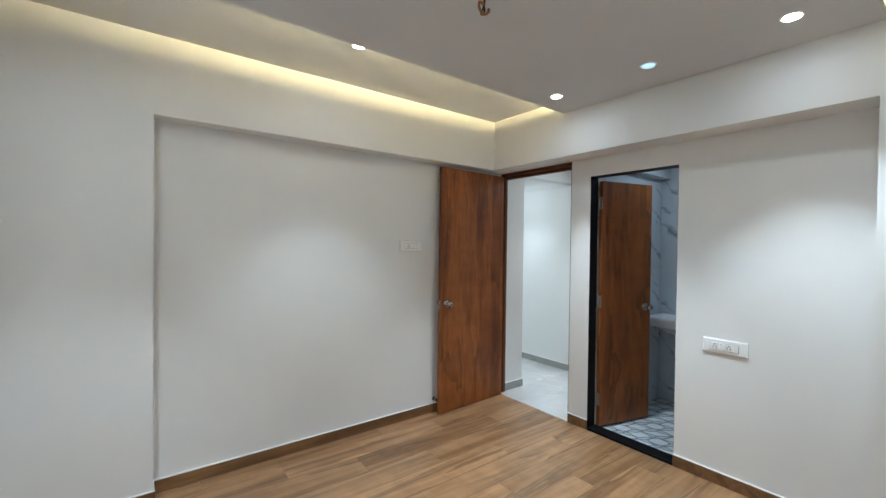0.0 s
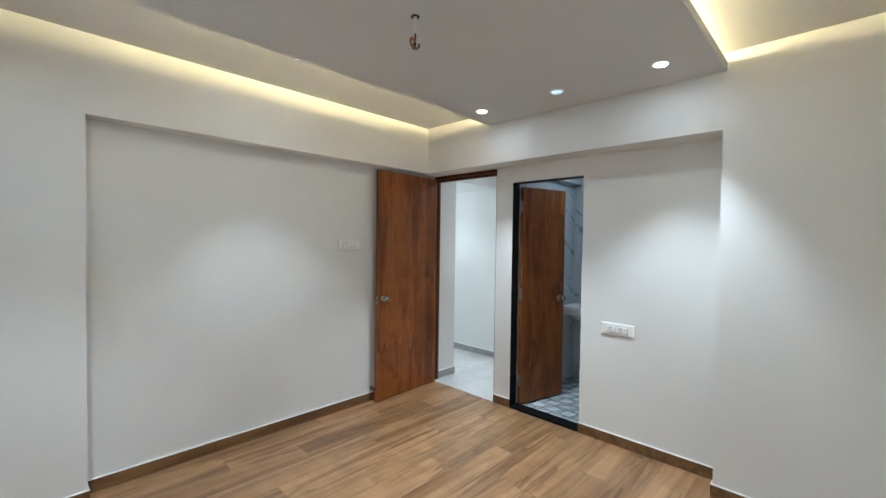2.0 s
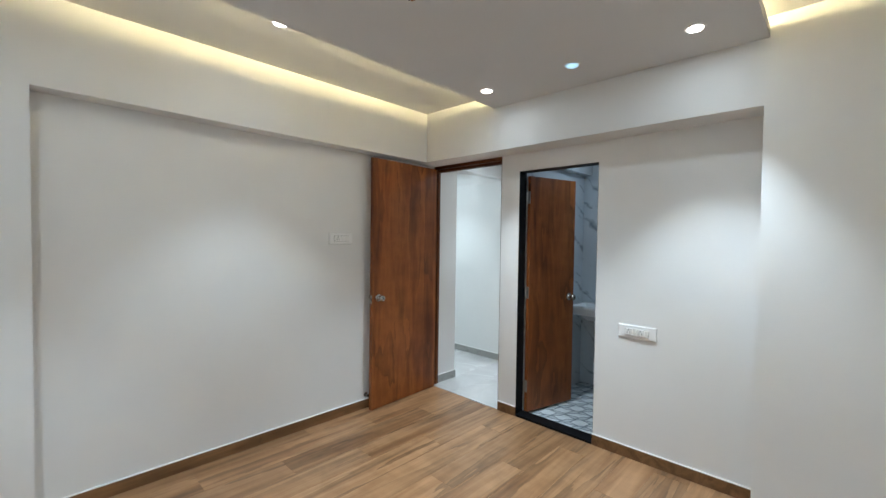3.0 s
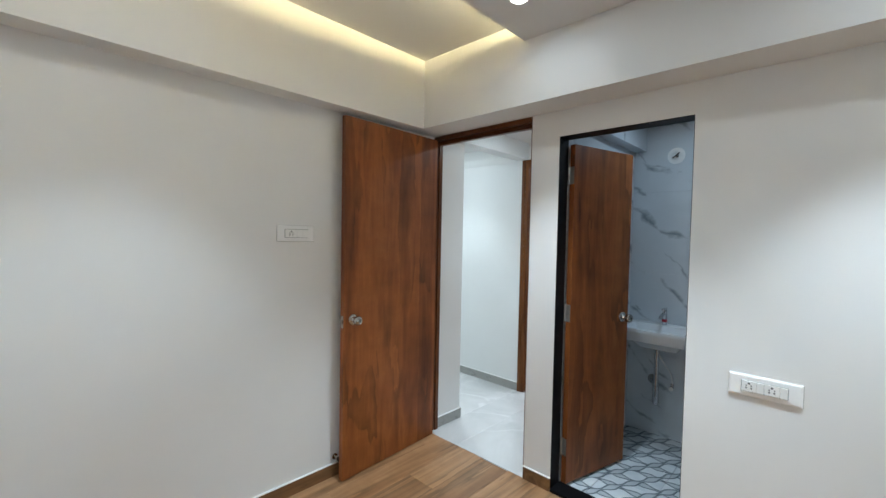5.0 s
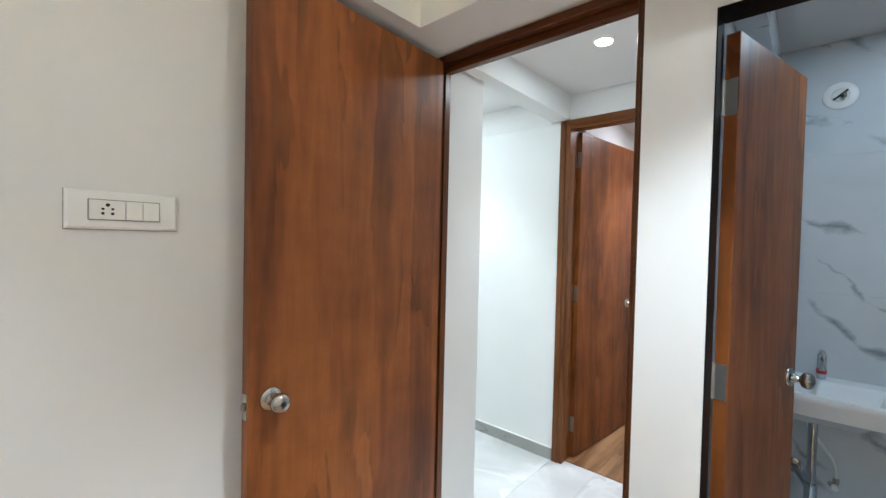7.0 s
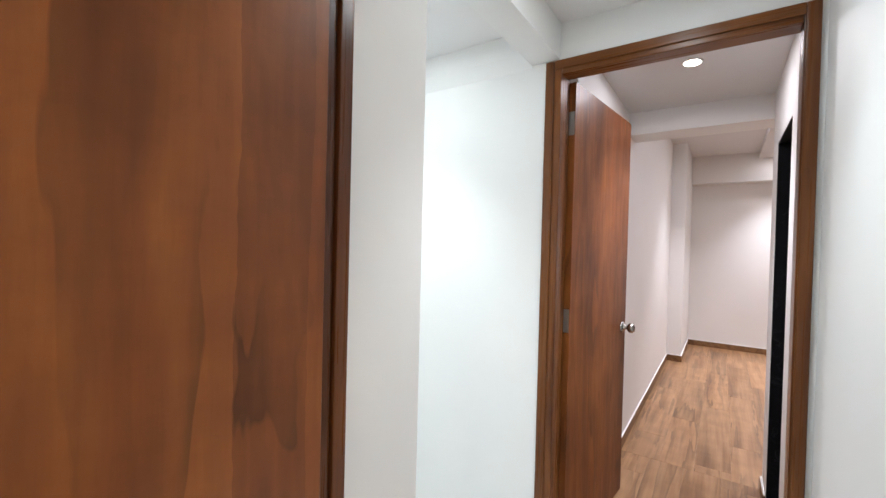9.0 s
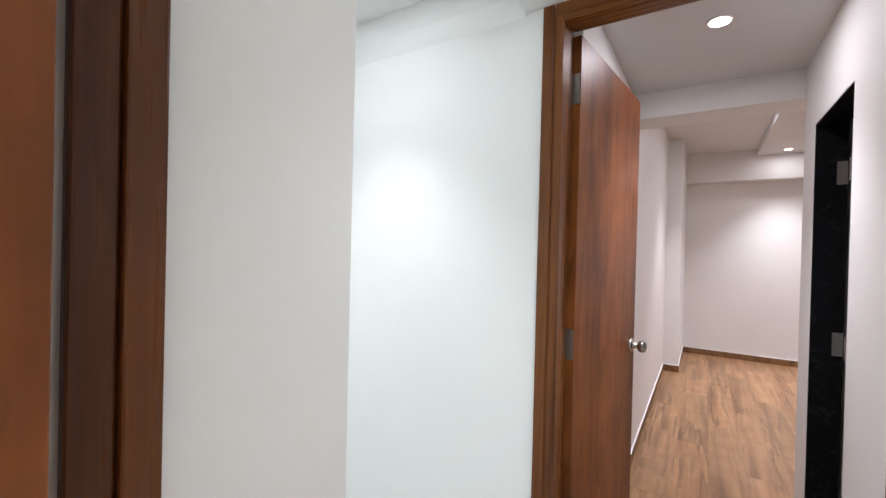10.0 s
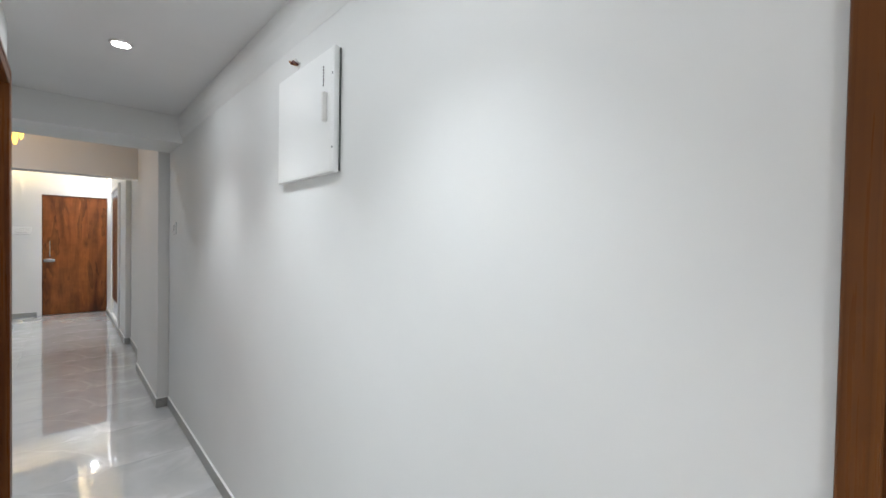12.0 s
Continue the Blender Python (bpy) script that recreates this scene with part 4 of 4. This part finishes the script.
part("hole", lathe([(0.0042, 0.025), (0.0062, 0.0245)]), IVORY, ring_vent, "grey inner opening", True)
part("wire", tube([(-0.022, -0.012, -0.016), (0.0, -0.018, 0.0), (0.022, -0.014, 0.020)], 0.004), DARK, ring_vent, "dark wire end", True)
part("wire", tube([(0.004, -0.008, -0.004), (0.014, -0.02, -0.010), (0.012, -0.022, 0.006)], 0.006), STEEL, ring_vent, "grey wire stub", True)

# ---- living room things ----
picture = thing("wall_panel", pose(3.95, 10.85, 0, 0, 0, -90), "dark brown panel in a white moulded frame on the wall", "wall panel")
part("panel", soft_box(-0.43, -0.02, 0.42, 0.43, -0.0, 2.0, 0.004), FRAME_WOOD, picture)
for b in ((-0.60, -0.03, 0.10, -0.54, 0, 2.16), (0.54, -0.03, 0.10, 0.60, 0, 2.16), (-0.5395, -0.03, 2.10, 0.5395, 0, 2.16), (-0.5395, -0.03, 0.10, 0.5395, 0, 0.16)):
    part("moulding", soft_box(*b, 0.006, 2), PLASTIC, picture)
lustre = thing("chandelier", pose(2.985, 7.78, 2.62), "amber crystal chandelier glowing warm under the ceiling", "chandelier")
bm = bmesh.new()
disc(bm, 0, 0, -0.02, 0.14, 0.02, 2, 28)
part("base", bm, STEEL, lustre, "steel ceiling plate")
for ring_r, ring_z, count in ((0.125, -0.42, 16), (0.09, -0.47, 12), (0.05, -0.515, 7)):
    for k in range(count):
        a = 2 * math.pi * k / count
        bm = bmesh.new()
        disc(bm, ring_r * math.cos(a), ring_r * math.sin(a), ring_z, 0.004, 0.06, 2, 6, 0.013)
        disc(bm, ring_r * math.cos(a), ring_r * math.sin(a), ring_z + 0.0605, 0.002, -0.02 - ring_z - 0.0605, 2, 4)
        part("crystal", bm, AMBER, lustre, "amber glass crystal")

# ---- floors ----
sub = structure("floor", blocks((-0.65, -0.6, -0.12, 2.852, 3.0, -0.006), (4.06, 1.97, -0.12, 9.45, 3.0, -0.006), (5.25, -1.0, -0.12, 9.45, 1.97, -0.006)), WOOD_GROUT, "wood-look plank floor of the bedrooms", "floor")
hall_floor = structure("floor_corridor", blocks((2.852, 2.0, -0.12, 4.06, 3.05, -0.004), (3.0, 3.05, -0.12, 4.11, 5.445, -0.004), (-0.7, 5.445, -0.12, 4.2, 12.95, -0.004)), PALE_GROUT, "polished grey-white marble tile floor", "floor")
bath_floor = structure("floor_bath", blocks((2.90, 0.2, -0.12, 4.15, 2.0, -0.016), (4.15, 0.9, -0.12, 5.25, 1.97, -0.016)), GROUT, "patterned grey and white bathroom tile floor", "floor")
MESHES = {}


def piece(name, parent, mat, x, y, z, w, d, thick):
    """One flat tile or plank with an eased top edge; alike sizes share one mesh."""
    key = (name, round(w, 3), round(d, 3))
    if key not in MESHES:
        bm = bmesh.new()
        e = 0.0006
        rows = [(-thick, 0), (-e, 0), (0, e)]
        rings = [[bm.verts.new((sx * (w / 2 - i), sy * (d / 2 - i), o)) for sx, sy in ((-1, -1), (1, -1), (1, 1), (-1, 1))] for o, i in rows]
        for a, b in zip(rings, rings[1:]):
            for k in range(4):
                bm.faces.new((a[k - 1], a[k], b[k], b[k - 1]))
        bm.faces.new(rings[-1])
        bmesh.ops.recalc_face_normals(bm, faces=bm.faces[:])
        data = bpy.data.meshes.new(name)
        bm.to_mesh(data)
        bm.free()
        data.materials.append(mat)
        MESHES[key] = data
    ob = new(name, MESHES[key])
    ob.parent = parent
    ob.location = (x, y, z)
    return ob


def lay(name, parent, mat, x0, y0, x1, y1, long, wide, gap, top, shift):
    """Rows of pieces along x that fill a rectangle; shift: each row's offset as a share of the length."""
    rows = int(math.ceil((y1 - y0) / wide))
    for r in range(rows):
        a, b = y0 + r * wide, min(y0 + (r + 1) * wide, y1)
        x = x0 - long * ((r * shift) % 1.0)
        while x < x1 - 0.02:
            u, v = max(x, x0), min(x + long, x1)
            if v - u > 0.02 and b - a > 0.02:
                piece(name, parent, mat, (u + v) / 2, (a + b) / 2, top, v - u - gap, b - a - gap, 0.005)
            x += long


lay("plank", sub, PLANK, -0.55, -0.5, 2.85, 2.935, 1.2, 0.195, 0.0005, 0.0, 0.37)
lay("plank", sub, PLANK, 4.062, 2.077, 5.37, 2.92, 1.2, 0.195, 0.0005, 0.0, 0.37)
lay("plank", sub, PLANK, 5.37, -0.9, 9.33, 2.85, 1.2, 0.195, 0.0005, 0.0, 0.37)
lay("tile", hall_floor, HALL_TILE, 2.853, 2.06, 4.06, 2.935, 1.2, 0.6, 0.0006, 0.0, 0.0)
lay("tile", hall_floor, HALL_TILE, 3.19, 2.935, 4.008, 5.445, 1.2, 0.6, 0.0006, 0.0, 0.0)
lay("tile", hall_floor, HALL_TILE, -0.6, 5.445, 4.01, 12.76, 1.2, 0.6, 0.0006, 0.0, 0.0)
lay("tile", bath_floor, BATH_FLOOR, 2.95, 0.3, 4.05, 1.96, 0.3, 0.3, 0.002, -0.008, 0.0)


# bathroom wall tiles
def wall_tiles(name, m, wide, high, span, top, mat, label):
    """Large tiles set on a wall, with fine joints; local x along the wall, front along local -y."""
    t = structure(name, blocks((0, 0.002, 0, span, 0.006, top)), PALE_GROUT, label, "wall tiles")
    t.matrix_world = m
    z = 0.0
    while z < top - 0.01:
        x = 0.0
        while x < span - 0.01:
            w, h = min(wide, span - x), min(high, top - z)
            part("tile", soft_box(x + 0.0003, -0.004, z + 0.0003, x + w - 0.0003, 0.0025, z + h - 0.0003, 0.0003, 1), mat, t)
            x += wide
        z += high
    return t


wall_tiles("tiles_bath_east", pose(4.045, 1.958, -0.008, 0, 0, -90), 1.2, 0.6, 1.65, 2.287, BATH_TILE, "white marble-look wall tiles with grey veins")
wall_tiles("tiles_bath_north", pose(2.957, 1.954, -0.008), 1.2, 0.6, 1.08, 2.287, BATH_TILE, "white marble-look wall tiles with grey veins")
